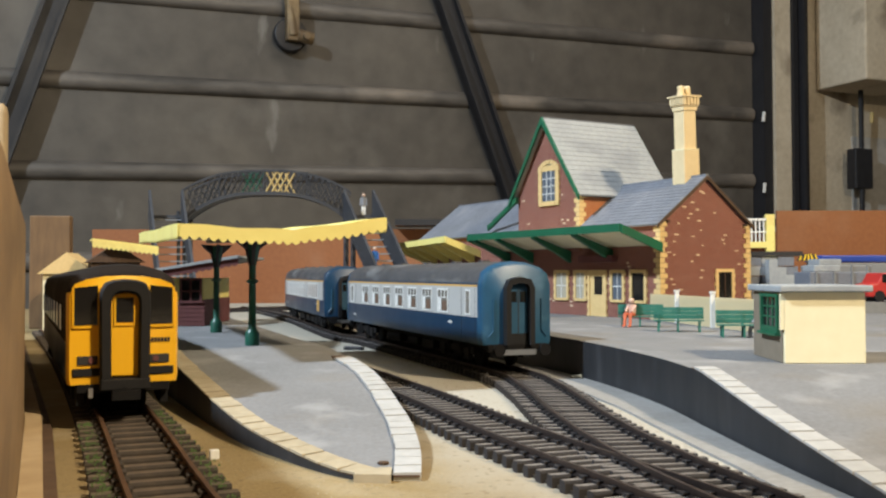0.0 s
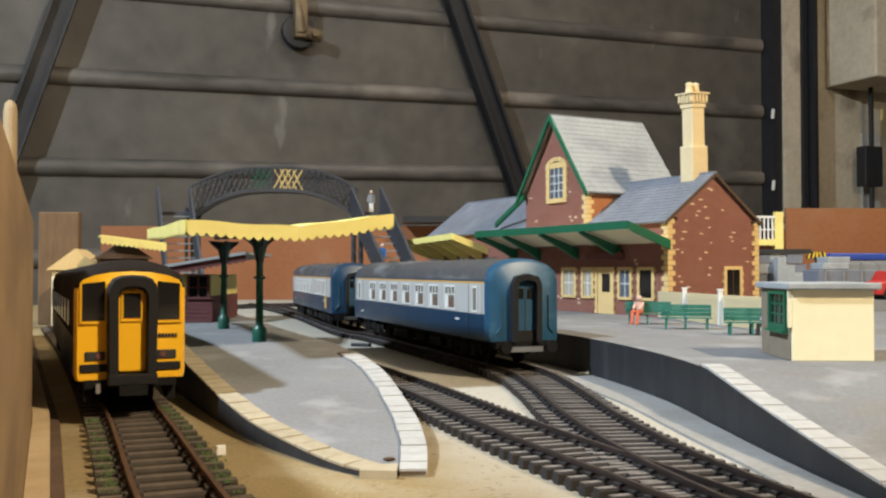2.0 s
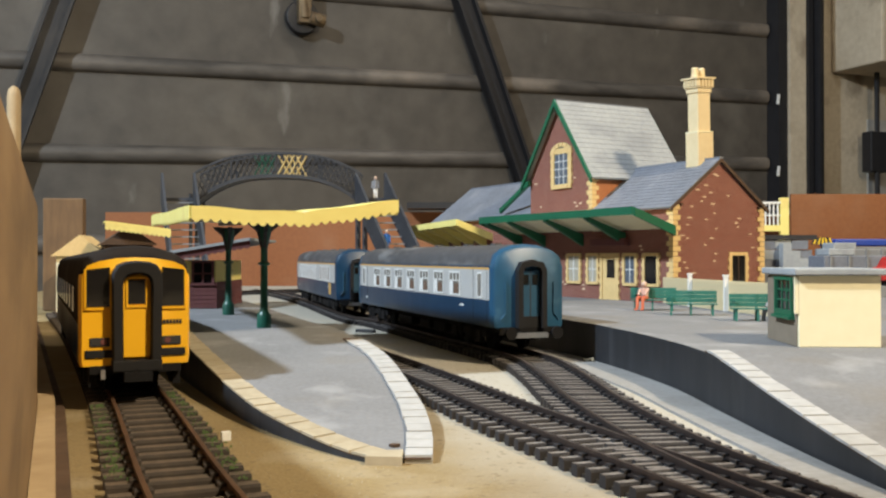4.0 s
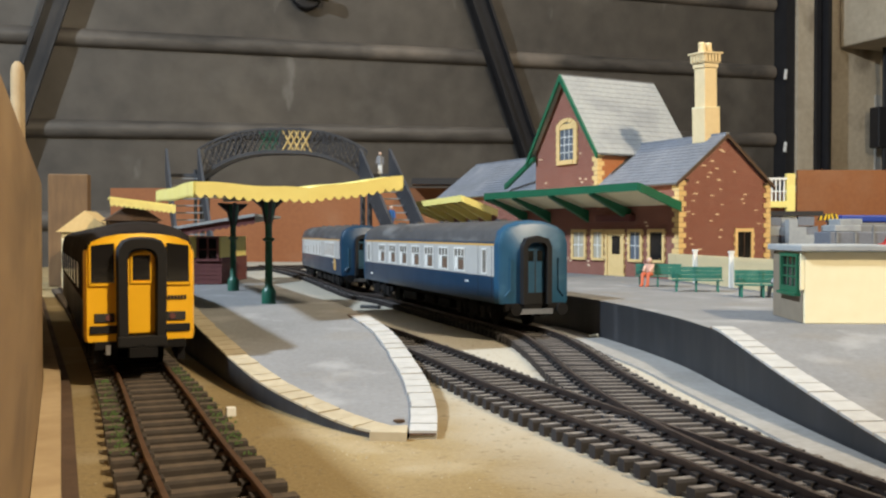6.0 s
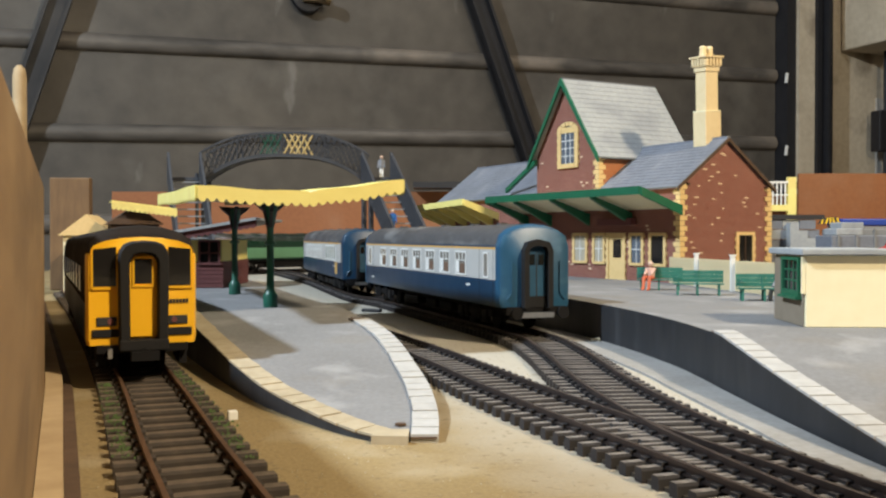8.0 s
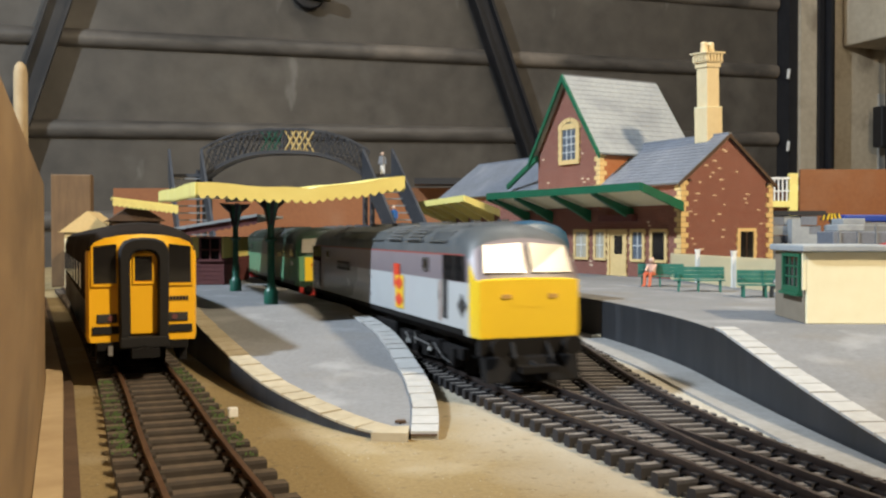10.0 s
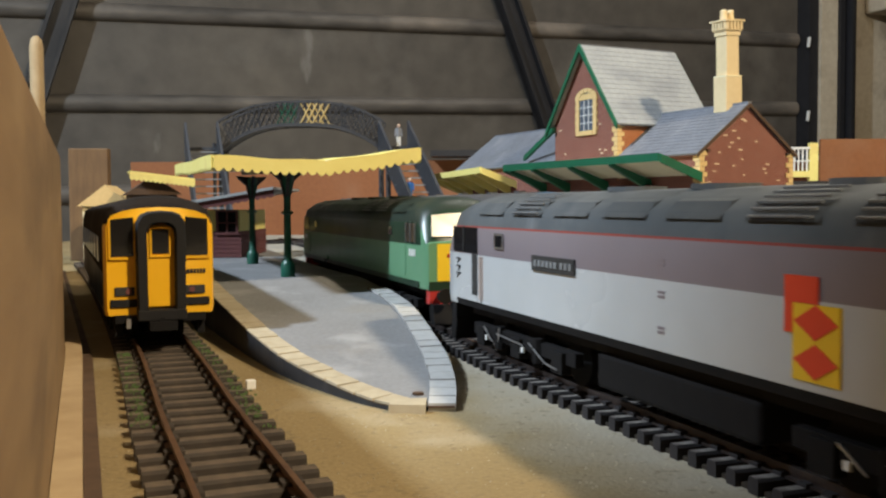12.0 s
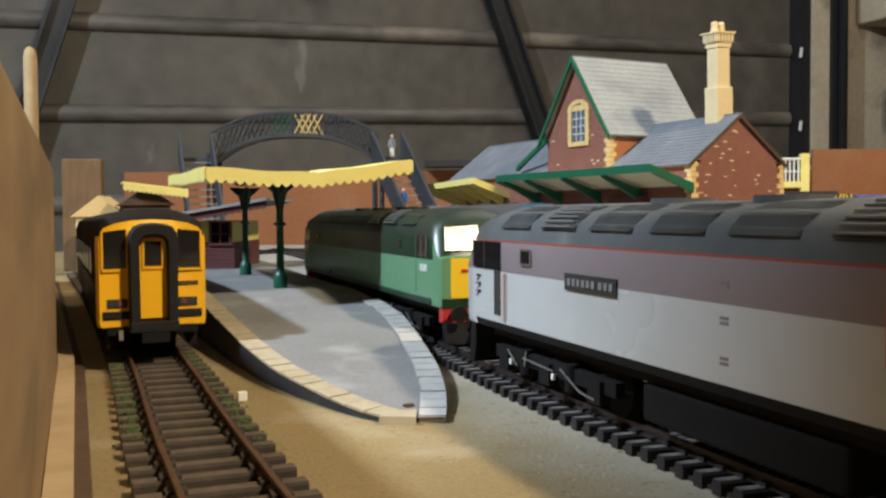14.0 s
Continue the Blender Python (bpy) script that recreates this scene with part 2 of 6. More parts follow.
def dust_and_daylight(m, pale, a, b):
    """Pale ballast dust and daylit ground painted into a material, thickening from line offset a to b across the
    running line.
    """
    n, l = m.node_tree.nodes, m.node_tree.links
    co, sep = n.new("ShaderNodeTexCoord"), n.new("ShaderNodeSeparateXYZ")
    l.new(co.outputs["Object"], sep.inputs[0])
    px, py, sm = n.new("ShaderNodeMath"), n.new("ShaderNodeMath"), n.new("ShaderNodeMath")
    px.operation = py.operation = "MULTIPLY"
    px.inputs[1].default_value, py.inputs[1].default_value = 0.944, 0.33
    l.new(sep.outputs[0], px.inputs[0]), l.new(sep.outputs[1], py.inputs[0])
    l.new(px.outputs[0], sm.inputs[0]), l.new(py.outputs[0], sm.inputs[1])
    no = n.new("ShaderNodeTexNoise")
    no.inputs["Scale"].default_value, no.inputs["Detail"].default_value = 60, 6
    l.new(co.outputs["Object"], no.inputs[0])
    ad = n.new("ShaderNodeMath")
    ad.operation = "MULTIPLY_ADD"
    ad.inputs[1].default_value = 0.03
    l.new(no.outputs[0], ad.inputs[0]), l.new(sm.outputs[0], ad.inputs[2])
    rg = n.new("ShaderNodeMapRange")
    rg.inputs[1].default_value, rg.inputs[2].default_value = a, b
    l.new(ad.outputs[0], rg.inputs[0])
    bs = n["Principled BSDF"]
    old = bs.inputs["Base Color"].links[0].from_socket
    mx = n.new("ShaderNodeMix")
    mx.data_type = "RGBA"
    mx.inputs[7].default_value = (*pale, 1)
    l.new(rg.outputs[0], mx.inputs[0]), l.new(old, mx.inputs[6]), l.new(mx.outputs[2], bs.inputs["Base Color"])


# paler past the daylight's edge: ballast dust and light in one colour
dust_and_daylight(M["sand"], (0.40, 0.37, 0.31), 0.085, 0.13)


def worn(key, colour, scale, lo, hi, stretch=(1, 1, 1), amount=0.8, detail=6):
    """Patches of dust or wear of a second colour, with their own cloudy outline."""
    n, l = M[key].node_tree.nodes, M[key].node_tree.links
    co, mp, no, rg, mx = n.new("ShaderNodeTexCoord"), n.new("ShaderNodeMapping"), n.new("ShaderNodeTexNoise"), n.new("ShaderNodeMapRange"), n.new("ShaderNodeMix")
    mp.inputs["Scale"].default_value = stretch
    mp.inputs["Location"].default_value = (0.37, 0.11, 0.23)
    no.inputs["Scale"].default_value, no.inputs["Detail"].default_value = scale, detail
    l.new(co.outputs["Object"], mp.inputs[0]), l.new(mp.outputs[0], no.inputs[0]), l.new(no.outputs[0], rg.inputs[0])
    rg.inputs[1].default_value, rg.inputs[2].default_value, rg.inputs[4].default_value = lo, hi, amount
    bs = n["Principled BSDF"]
    old = bs.inputs["Base Color"].links[0].from_socket
    mx.data_type = "RGBA"
    mx.inputs[7].default_value = (*colour, 1)
    l.new(rg.outputs[0], mx.inputs[0]), l.new(old, mx.inputs[6]), l.new(mx.outputs[2], bs.inputs["Base Color"])


worn("door_rib", (0.36, 0.30, 0.24), 3.2, 0.55, 0.72, amount=0.8)
worn("door_steel", (0.18, 0.162, 0.138), 5.0, 0.55, 0.75, amount=0.7)
worn("door_steel", (0.30, 0.285, 0.26), 9.0, 0.66, 0.74, (1.0, 1.0, 0.35), amount=0.6, detail=9)
worn("plywood", (0.14, 0.085, 0.04), 40.0, 0.52, 0.68, (0.25, 0.25, 1.0), amount=0.75, detail=8)
worn("plywood", (0.42, 0.30, 0.165), 14.0, 0.56, 0.70, (0.4, 0.4, 1.0), amount=0.6)
worn("tarmac", (0.36, 0.36, 0.36), 45.0, 0.56, 0.72, amount=0.5)
worn("tarmac", (0.20, 0.17, 0.13), 18.0, 0.58, 0.75, amount=0.6)
worn("train_roof", (0.26, 0.26, 0.26), 60.0, 0.56, 0.72, (0.3, 1, 1), amount=0.6)
worn("loco_roof", (0.20, 0.205, 0.21), 70.0, 0.56, 0.72, (1, 1, 0.5), amount=0.5)
worn("slate_pale", (0.20, 0.215, 0.235), 35.0, 0.54, 0.70, amount=0.6)
worn("slate", (0.30, 0.31, 0.33), 40.0, 0.57, 0.72, amount=0.5)
worn("masonry", (0.16, 0.11, 0.07), 6.0, 0.56, 0.72, amount=0.75)
worn("concrete", (0.13, 0.10, 0.07), 7.0, 0.55, 0.72, amount=0.7)
worn("concrete", (0.50, 0.47, 0.42), 5.0, 0.60, 0.72, amount=0.5)
worn("platform_side", (0.05, 0.052, 0.058), 90.0, 0.56, 0.72, (1, 1, 0.25), amount=0.5)
worn("hardboard", (0.32, 0.16, 0.085), 9.0, 0.55, 0.75, amount=0.5)
worn("sand", (0.45, 0.39, 0.28), 30.0, 0.55, 0.72, amount=0.5)
worn("sand", (0.16, 0.12, 0.07), 420.0, 0.60, 0.70, amount=0.6)
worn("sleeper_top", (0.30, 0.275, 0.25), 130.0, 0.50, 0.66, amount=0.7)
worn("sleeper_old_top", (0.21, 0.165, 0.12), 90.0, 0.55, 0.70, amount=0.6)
worn("cream_yellow", (0.66, 0.49, 0.16), 60.0, 0.57, 0.72, amount=0.5)
worn("post_green", (0.10, 0.19, 0.15), 160.0, 0.60, 0.74, amount=0.6)
worn("bench_green", (0.09, 0.23, 0.19), 200.0, 0.55, 0.70, amount=0.6)
worn("end_blue", (0.07, 0.155, 0.23), 120.0, 0.58, 0.74, amount=0.5)


# ---- mesh tools ----
def part(name, bm, mats, parent=None, label="", smooth=False, bevel=0.0):
    """Link a bmesh as one mesh object under a thing or a part."""
    me = bpy.data.meshes.new(name)
    bmesh.ops.recalc_face_normals(bm, faces=bm.faces[:])
    bm.to_mesh(me)
    bm.free()
    for m in (mats if isinstance(mats, (list, tuple)) else [mats]):
        me.materials.append(M[m])
    if smooth:
        me.polygons.foreach_set("use_smooth", [True] * len(me.polygons))
        me.set_sharp_from_angle(angle=radians(40))
    ob = new(name, me)
    if bevel:
        mod = ob.modifiers.new("soft_edge", "BEVEL")
        mod.width, mod.segments, mod.limit_method = bevel, 2, "ANGLE"
    if parent:
        ob.parent = parent
    if label:
        tagged(ob, label)
    return ob


def thing(name, label, category, m=None, group="", kind=""):
    ob = new(name)
    ob.empty_display_size = 0.01
    tagged(ob, label, category, group, kind)
    if m is not None:
        ob.matrix_basis = m
    return ob


def box(bm, x0, x1, y0, y1, z0, z1, m=None):
    v = [bm.verts.new((x, y, z)) for x in (x0, x1) for y in (y0, y1) for z in (z0, z1)]
    if m is not None:
        for q in v:
            q.co = m @ q.co
    for a in ((0, 1, 3, 2), (4, 6, 7, 5), (0, 4, 5, 1), (2, 3, 7, 6), (0, 2, 6, 4), (1, 5, 7, 3)):
        bm.faces.new([v[i] for i in a])
    return bm


def boxes(*dims):
    bm = bmesh.new()
    for d in dims:
        box(bm, *d)
    return bm


def rod(bm, a, b, r, n=8, r2=None):
    a, b = Vector(a), Vector(b)
    q = (b - a).to_track_quat("Z", "Y").to_matrix()
    rings = []
    for c, rad in ((a, r), (b, r if r2 is None else r2)):
        rings.append([bm.verts.new(c + q @ Vector((rad * math.cos(6.28319 * i / n), rad * math.sin(6.28319 * i / n), 0))) for i in range(n)])
    for i in range(n):
        bm.faces.new((rings[0][i], rings[0][(i + 1) % n], rings[1][(i + 1) % n], rings[1][i]))
    bm.faces.new(rings[0]), bm.faces.new(rings[1])
    return bm


def turned(bm, c, prof, n=12):
    """A turned upright: prof is (radius, height) from the base c."""
    rings = [[bm.verts.new((c[0] + r * math.cos(6.28319 * i / n), c[1] + r * math.sin(6.28319 * i / n), c[2] + h)) for i in range(n)] for r, h in prof]
    for a, b in zip(rings, rings[1:]):
        for i in range(n):
            bm.faces.new((a[i], a[(i + 1) % n], b[(i + 1) % n], b[i]))
    bm.faces.new(rings[0]), bm.faces.new(rings[-1])
    return bm


def prism(bm, pts, direction):
    """A flat outline (3D points) pushed along a vector."""
    d = Vector(direction)
    a = [bm.verts.new(p) for p in pts]
    b = [bm.verts.new(Vector(p) + d) for p in pts]
    bm.faces.new(a), bm.faces.new(b)
    for i in range(len(a)):
        j = (i + 1) % len(a)
        bm.faces.new((a[i], a[j], b[j], b[i]))
    return bm


def loft(bm, rings, pick=None, cap=True):
    """Skin closed rings of points; pick(centre, normal) gives a face's material slot."""
    vs = [[bm.verts.new(p) for p in r] for r in rings]
    n = len(vs[0])
    faces = []
    for a, b in zip(vs, vs[1:]):
        for i in range(n):
            faces.append(bm.faces.new((a[i], a[(i + 1) % n], b[(i + 1) % n], b[i])))
    if cap:
        faces += [bm.faces.new(vs[0]), bm.faces.new(vs[-1])]
    if pick:
        for f in faces:
            f.normal_update()
            f.material_index = pick(f.calc_center_median(), f.normal)
    return bm


def spline(points, step=0.004):
    """A smooth line through points, resampled at even steps."""
    p = np.array(points, float)
    p = np.vstack([2 * p[0] - p[1], p, 2 * p[-1] - p[-2]])
    out = []
    for i in range(1, len(p) - 2):
        a, b, c, d = p[i - 1:i + 3]
        for t in np.linspace(0, 1, 40, endpoint=False):
            out.append(0.5 * (2 * b + (c - a) * t + (2 * a - 5 * b + 4 * c - d) * t ** 2 + (3 * b - a - 3 * c + d) * t ** 3))
    out.append(p[-2])
    out = np.array(out)
    s = np.concatenate([[0], np.cumsum(np.hypot(*np.diff(out, axis=0).T))])
    q = np.arange(0, s[-1], step)
    return np.stack([np.interp(q, s, out[:, 0]), np.interp(q, s, out[:, 1])], 1)


def at_length(line, step, s):
    """The place on a resampled line at length s, running straight on past its ends."""
    k = s / step
    i = int(min(max(math.floor(k), 0), len(line) - 2))
    return line[i] + (line[i + 1] - line[i]) * (k - i)


def normals(line):
    d = np.gradient(line, axis=0)
    d /= np.hypot(*d.T)[:, None]
    return np.stack([-d[:, 1], d[:, 0]], 1)


def ribbon(bm, line, offset, width, z0, z1, top=None):
    """A bar of rectangular section along a line, set to its left by offset."""
    nn = normals(line)
    a, b = line + nn * (offset - width / 2), line + nn * (offset + width / 2)
    rings = [[(*p, z0), (*q, z0), (*q, z1), (*p, z1)] for p, q in zip(a, b)]
    return loft(bm, rings)


# ---- setting: garage ----
def garage():
    part("floor", boxes((-2.6, 3.2, -2.2, 4.2, -1.02, -1.0)), "concrete")
    part("ceiling", boxes((-2.6, 3.2, -2.2, 4.2, 1.75, 1.8)), "concrete")
    part("wall_south", boxes((-2.6, 3.2, -2.2, -2.15, -1.0, 1.75)), "concrete")
    part("wall_west", boxes((-2.6, -2.55, -2.15, 4.2, -1.0, 1.75)), "concrete")
    part("wall_east", boxes((3.15, 3.2, -2.15, 4.2, -1.0, 1.75)), "concrete")
    for n in ("floor", "ceiling", "wall_south", "wall_west", "wall_east"):
        tagged(bpy.data.objects[n], "bare garage " + n.split("_")[0] + ", rough and dusty", n.split("_")[0], kind="structure")
    # unseen wall, placed only to keep the side daylight off the near right
    tagged(part("daylight_block_wall", boxes((-0.66, -0.60, -2.15, -0.015, -1.0, 1.75)), "concrete"), "plain unseen wall added to cut off the side daylight", "wall", kind="structure")
    # the up-and-over door, set aslant to the layout
    m = pose(0, 2.5, 0, 0, 0, 22.5)
    door = thing("door_1", "dark grey ribbed steel garage door, dusty and shut", "garage door", m, kind="structure")
    part("door_panel", boxes((-1.5, 1.114, 0, 0.03, -1.0, 1.74)), "door_steel", door)
    for i in range(-5, 8):
        z = 0.310 + 0.208 * i
        bm = bmesh.new()
        loft(bm, [[(x, -0.001 - 0.016 * math.sin(a), z + 0.025 * x + 0.021 * math.cos(a)) for a in np.linspace(0, math.pi, 7)] for x in np.linspace(-1.5, 1.11, 14)])
        part("rib", bm, "door_rib", door, smooth=True)
    for a, b in (((-1.126, -0.03, 0.0), (-0.615, -0.03, 1.6)), ((0.345, -0.03, 0.0), (-0.2765, -0.03, 1.6))):
        d = Vector(b) - Vector(a)
        q = Vector((d.z, 0, -d.x)).normalized()
        bm = bmesh.new()
        for o, w, y0, y1 in ((0, 0.026, -0.012, 0.012), (-0.022, 0.004, -0.03, 0.0), (0.022, 0.004, -0.03, 0.0)):
            pts = [Vector(a) + q * (o - w), Vector(a) + q * (o + w), Vector(b) + q * (o + w), Vector(b) + q * (o - w)]
            prism(bm, [p + Vector((0, y0, 0)) for p in pts], (0, y1 - y0, 0))
        part("brace", bm, "black_iron", door, "black folded steel diagonal brace")
    # door catch
    catch = thing("door_catch", "rusty brass door catch bolted to the garage door", "catch", m @ pose(-0.372, -0.02, 0.645))
    bm = bmesh.new()
    rod(bm, (0, 0.01, 0), (0, -0.012, 0), 0.042, 16)
    part("backing_disc", bm, "black_iron", catch, bevel=0.003)
    bm = bmesh.new()
    box(bm, -0.016, 0.016, -0.035, -0.008, -0.02, 0.10)
    rod(bm, (-0.01, -0.02, 0.1), (0.0, -0.03, -0.01), 0.013)
    part("lever", bm, "hook_metal", catch, bevel=0.003)
    bm = bmesh.new()
    rod(bm, (0.012, -0.03, -0.005), (0.05, -0.03, -0.012), 0.016, 10)
    rod(bm, (0.03, -0.01, -0.01), (0.03, -0.055, -0.01), 0.01, 10)
    part("knob", bm, "hook_metal", catch, bevel=0.002)
    # frame posts and masonry beside the door
    wall = thing("wall_north", "concrete pier and stained wall beside the door", "wall", m, kind="structure")
    part("jamb", boxes((1.116, 1.15, -0.05, 0.08, -1.0, 1.74)), "black_iron", wall)
    part("pier", boxes((1.152, 1.215, -0.06, 0.1, -1.0, 1.74)), "masonry", wall)
    part("guide_rail", boxes((1.217, 1.235, -0.07, 0.0, -1.0, 1.74), (1.243, 1.252, -0.09, 0.0, -1.0, 1.74), (1.26, 1.278, -0.07, 0.0, -1.0, 1.74)), "black_iron", wall)
    part("masonry", boxes((1.28, 2.4, 0.0, 0.15, -1.0, 1.74)), "masonry", wall)
    part("masonry_left", boxes((-2.6, -1.502, 0.0, 0.15, -1.0, 1.74)), "concrete", wall)
    part("white_patch", boxes((1.53, 1.72, -0.006, 0.0, -0.2, 0.5)), "plaster", wall)
    # slits of daylight at the door's edge, put in as white rods
    for z in (0.31, 0.53):
        bm = bmesh.new()
        rod(bm, (1.107, -0.055, z - 0.014), (1.111, -0.055, z + 0.016), 0.005, 8)
        part("daylight_slit", bm, "white_trim", wall, "white rod standing in for a slit of daylight")
    bin_ = thing("wall_box", "weathered buff wooden box fixed high on the wall", "box", m @ pose(1.48, -0.11, 0.64))
    part("box_body", boxes((-0.11, 0.0, -0.1, 0.1, 0, 0.8)), "masonry", bin_, bevel=0.006)
    part("box_door", boxes((0.004, 0.16, -0.1, 0.1, 0, 0.8)), "masonry", bin_, bevel=0.006)
    lamp = thing("pipe_bracket", "rusty iron bracket and pipe on the wall", "bracket", m @ pose(1.50, -0.04, 0.33))
    part("plate", boxes((-0.035, 0.04, -0.04, 0.0, -0.01, 0.12)), "black_iron", lamp, bevel=0.004)
    bm = bmesh.new()
    rod(bm, (0.0, -0.03, -0.13), (0.0, -0.03, 0.33), 0.008)
    part("pipe", bm, "black_iron", lamp)
    bm = bmesh.new()
    rod(bm, (0.012, -0.06, 0.2), (0.015, -0.06, 0.235), 0.006)
    part("brass_tip", bm, "brass_fleck", lamp)


garage()


# ---- the baseboard and its edges ----
def baseboard():
    bm = boxes((-0.58, 2.0, -0.45, 1.9, -0.02, 0.0))
    tagged(part("ground", bm, "sand"), "sandy tan baseboard top with fine grit", "ground", kind="structure")
    for x, y in ((-0.5, -0.35), (1.4, -0.35), (-0.5, 1.8), (1.4, 1.8)):
        tagged(part("trestle_leg", boxes((x - 0.03, x + 0.03, y - 0.03, y + 0.03, -1.0, -0.02)), "pale_wood"), "square pale timber trestle leg under the baseboard", "leg", kind="structure")
    # low plywood side along the left track
    line = np.array([(-0.0791 - 0.4054 * (y - 0.1814) - 0.04 * max(0, y - 0.30), y) for y in np.linspace(-0.10, 0.72, 60)])
    side = thing("side_board", "grainy plywood side board along the layout edge", "board")
    bm = bmesh.new()
    nn = normals(line)
    rings = []
    for p, n in zip(line, nn):
        a, b = p, p + n * 0.018
        rings.append([(*a, 0.0), (*b, 0.0), (*b, 0.066), (*(a + n * 0.014), 0.0685), (*(a + n * 0.003), 0.069), (*(a + n * 0.0008), 0.068), (*a, 0.066)])
    loft(bm, rings)
    part("board", bm, "plywood", side, smooth=True)
    bm = bmesh.new()
    ribbon(bm, line, -0.0027, 0.0050, 0.0, 0.0045)
    part("batten", bm, "pale_wood", side, "pale sawn batten at the foot")
    bm = bmesh.new()
    ribbon(bm, line, -0.0068, 0.0030, 0.0, 0.0012)
    part("brown_strip", bm, "timber_dark", side, "dark brown strip beside the batten")
    post = thing("wood_peg", "pale rounded wooden peg behind the side board", "peg", pose(-0.366, 0.815, 0.0))
    bm = bmesh.new()
    turned(bm, (0, 0, 0), [(0.0058, 0), (0.0058, 0.188), (0.0046, 0.195), (0.002, 0.198)])
    part("peg", bm, "pale_wood", post, smooth=True)
    blk = thing("plywood_block", "upright block of brown stained plywood at the board's end", "block", pose(-0.366, 0.875, 0, 0, 0, 8))
    part("block", boxes((0, 0.036, 0, 0.012, 0, 0.105)), "brown_ply", blk, bevel=0.001)
    # hardboard backscene round the rear
    back = thing("backscene_board", "plain brown hardboard backscene round the rear edge", "backscene", kind="structure")
    part("rear_panel", boxes((-0.57, 0.02, 1.62, 1.626, 0, 0.127)), "hardboard", back)
    part("rear_panel_far", boxes((0.022, 0.70, 1.63, 1.636, 0, 0.122)), "hardboard", back)
    part("side_panel", boxes((0.566, 1.3, 1.50, 1.506, 0, 0.150)), "hardboard", back)
    part("dark_beam", boxes((-0.05, 0.6, 1.55, 1.62, 0.13, 0.14)), "black_iron", back)


baseboard()


# ---- tracks ----
STEP = 0.004
C0 = np.array((0.14, 1.10))
LOOP = [(1.7, 1.42), (1.2, 1.42), (0.7, 1.42), (0.4, 1.42)] + [tuple(C0 + np.array((-0.45 * math.cos(radians(a)), 0.32 * math.sin(radians(a))))) for a in range(90, -30, -15)]
MAIN = spline(LOOP + [(-0.182, 0.865), (-0.107, 0.66), (-0.0655, 0.54), (-0.0077, 0.3785), (0.0185, 0.296), (0.0345, 0.2497), (0.0548, 0.195), (0.085, 0.11), (0.118, 0.01), (0.16, -0.12), (0.22, -0.30)], STEP)
COACH_LINE = spline([(-0.25, 1.33), (-0.185, 1.16), (-0.128, 0.978), (-0.064, 0.74), (-0.036, 0.675), (0.004, 0.553), (0.0395, 0.443), (0.0475, 0.384), (0.0505, 0.306), (0.0545, 0.259), (0.0605, 0.218), (0.073, 0.165), (0.092, 0.095)], STEP)
BAY = spline([(0.02, 0.02), (-0.0391, 0.1628), (-0.0581, 0.2088), (-0.0969, 0.3063), (-0.16, 0.455), (-0.235, 0.625), (-0.32, 0.81)], STEP)


def sleeper_mesh(name, mat, length=0.030, width=0.0040):
    bm = bmesh.new()
    w, h = width / 2, length / 2
    pts = [(-w, 0), (w, 0), (w, 0.0024), (w * 0.75, 0.003), (-w * 0.75, 0.003), (-w, 0.0024)]
    prism(bm, [(x, -h, z) for x, z in pts], (0, length, 0))
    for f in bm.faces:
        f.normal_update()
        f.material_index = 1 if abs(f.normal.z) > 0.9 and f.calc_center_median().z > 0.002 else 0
    for s in (-1, 1):
        box(bm, -w * 0.8, w * 0.8, s * 0.00825 - 0.0019, s * 0.00825 + 0.0019, 0.0028, 0.0037)
    bmesh.ops.recalc_face_normals(bm, faces=bm.faces[:])
    me = bpy.data.meshes.new(name)
    bm.to_mesh(me)
    bm.free()
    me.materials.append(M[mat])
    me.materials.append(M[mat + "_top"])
    return me


def track(name, label, line, rail_mat, sleeper_mat, pitch=0.0062, z=0.0, start=0.0, stop=None):
    t = thing(name, label, "railway track", kind="structure")
    for o in (-0.00825, 0.00825):
        bm = bmesh.new()
        ribbon(bm, line, o, 0.0011, 0.0040 + z, 0.0050 + z)
        ribbon(bm, line, o, 0.0005, 0.0030 + z, 0.0041 + z)
        ribbon(bm, line, o, 0.0022, 0.0027 + z, 0.0032 + z)
        part("rail", bm, rail_mat, t)
    # dark ribbon in place of the shade between the sleepers
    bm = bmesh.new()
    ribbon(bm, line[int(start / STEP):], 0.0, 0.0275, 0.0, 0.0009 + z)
    part("sleeper_shade", bm, "grimy_bed", t, "dark ribbon coloured for the shade between the sleepers")
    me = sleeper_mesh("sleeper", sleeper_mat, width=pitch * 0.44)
    total = STEP * (len(line) - 1)
    rnd = random.Random(5)
    s = start
    while s < (stop or total):
        p, q = at_length(line, STEP, s), at_length(line, STEP, s + 0.002)
        ob = new("sleeper", me)
        ob.parent = t
        ob.matrix_basis = pose(p[0], p[1], z + rnd.uniform(-0.0002, 0.0002), 0, 0, math.degrees(math.atan2(q[1] - p[1], q[0] - p[0])) + rnd.uniform(-0.8, 0.8))
        s += pitch
    return t


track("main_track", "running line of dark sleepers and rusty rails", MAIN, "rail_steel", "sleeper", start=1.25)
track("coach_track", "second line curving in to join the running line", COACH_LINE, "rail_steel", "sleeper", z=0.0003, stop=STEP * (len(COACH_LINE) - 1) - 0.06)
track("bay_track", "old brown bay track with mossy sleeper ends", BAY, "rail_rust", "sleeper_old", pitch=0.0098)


# ---- platforms ----
def ramp_left(y):
    return 0.0012 + 0.0168 * min(max((y - 0.232) / 0.188, 0), 1)


def ramp_right(y):
    return 0.018 * min(max((y - 0.16) / 0.15, 0), 1)


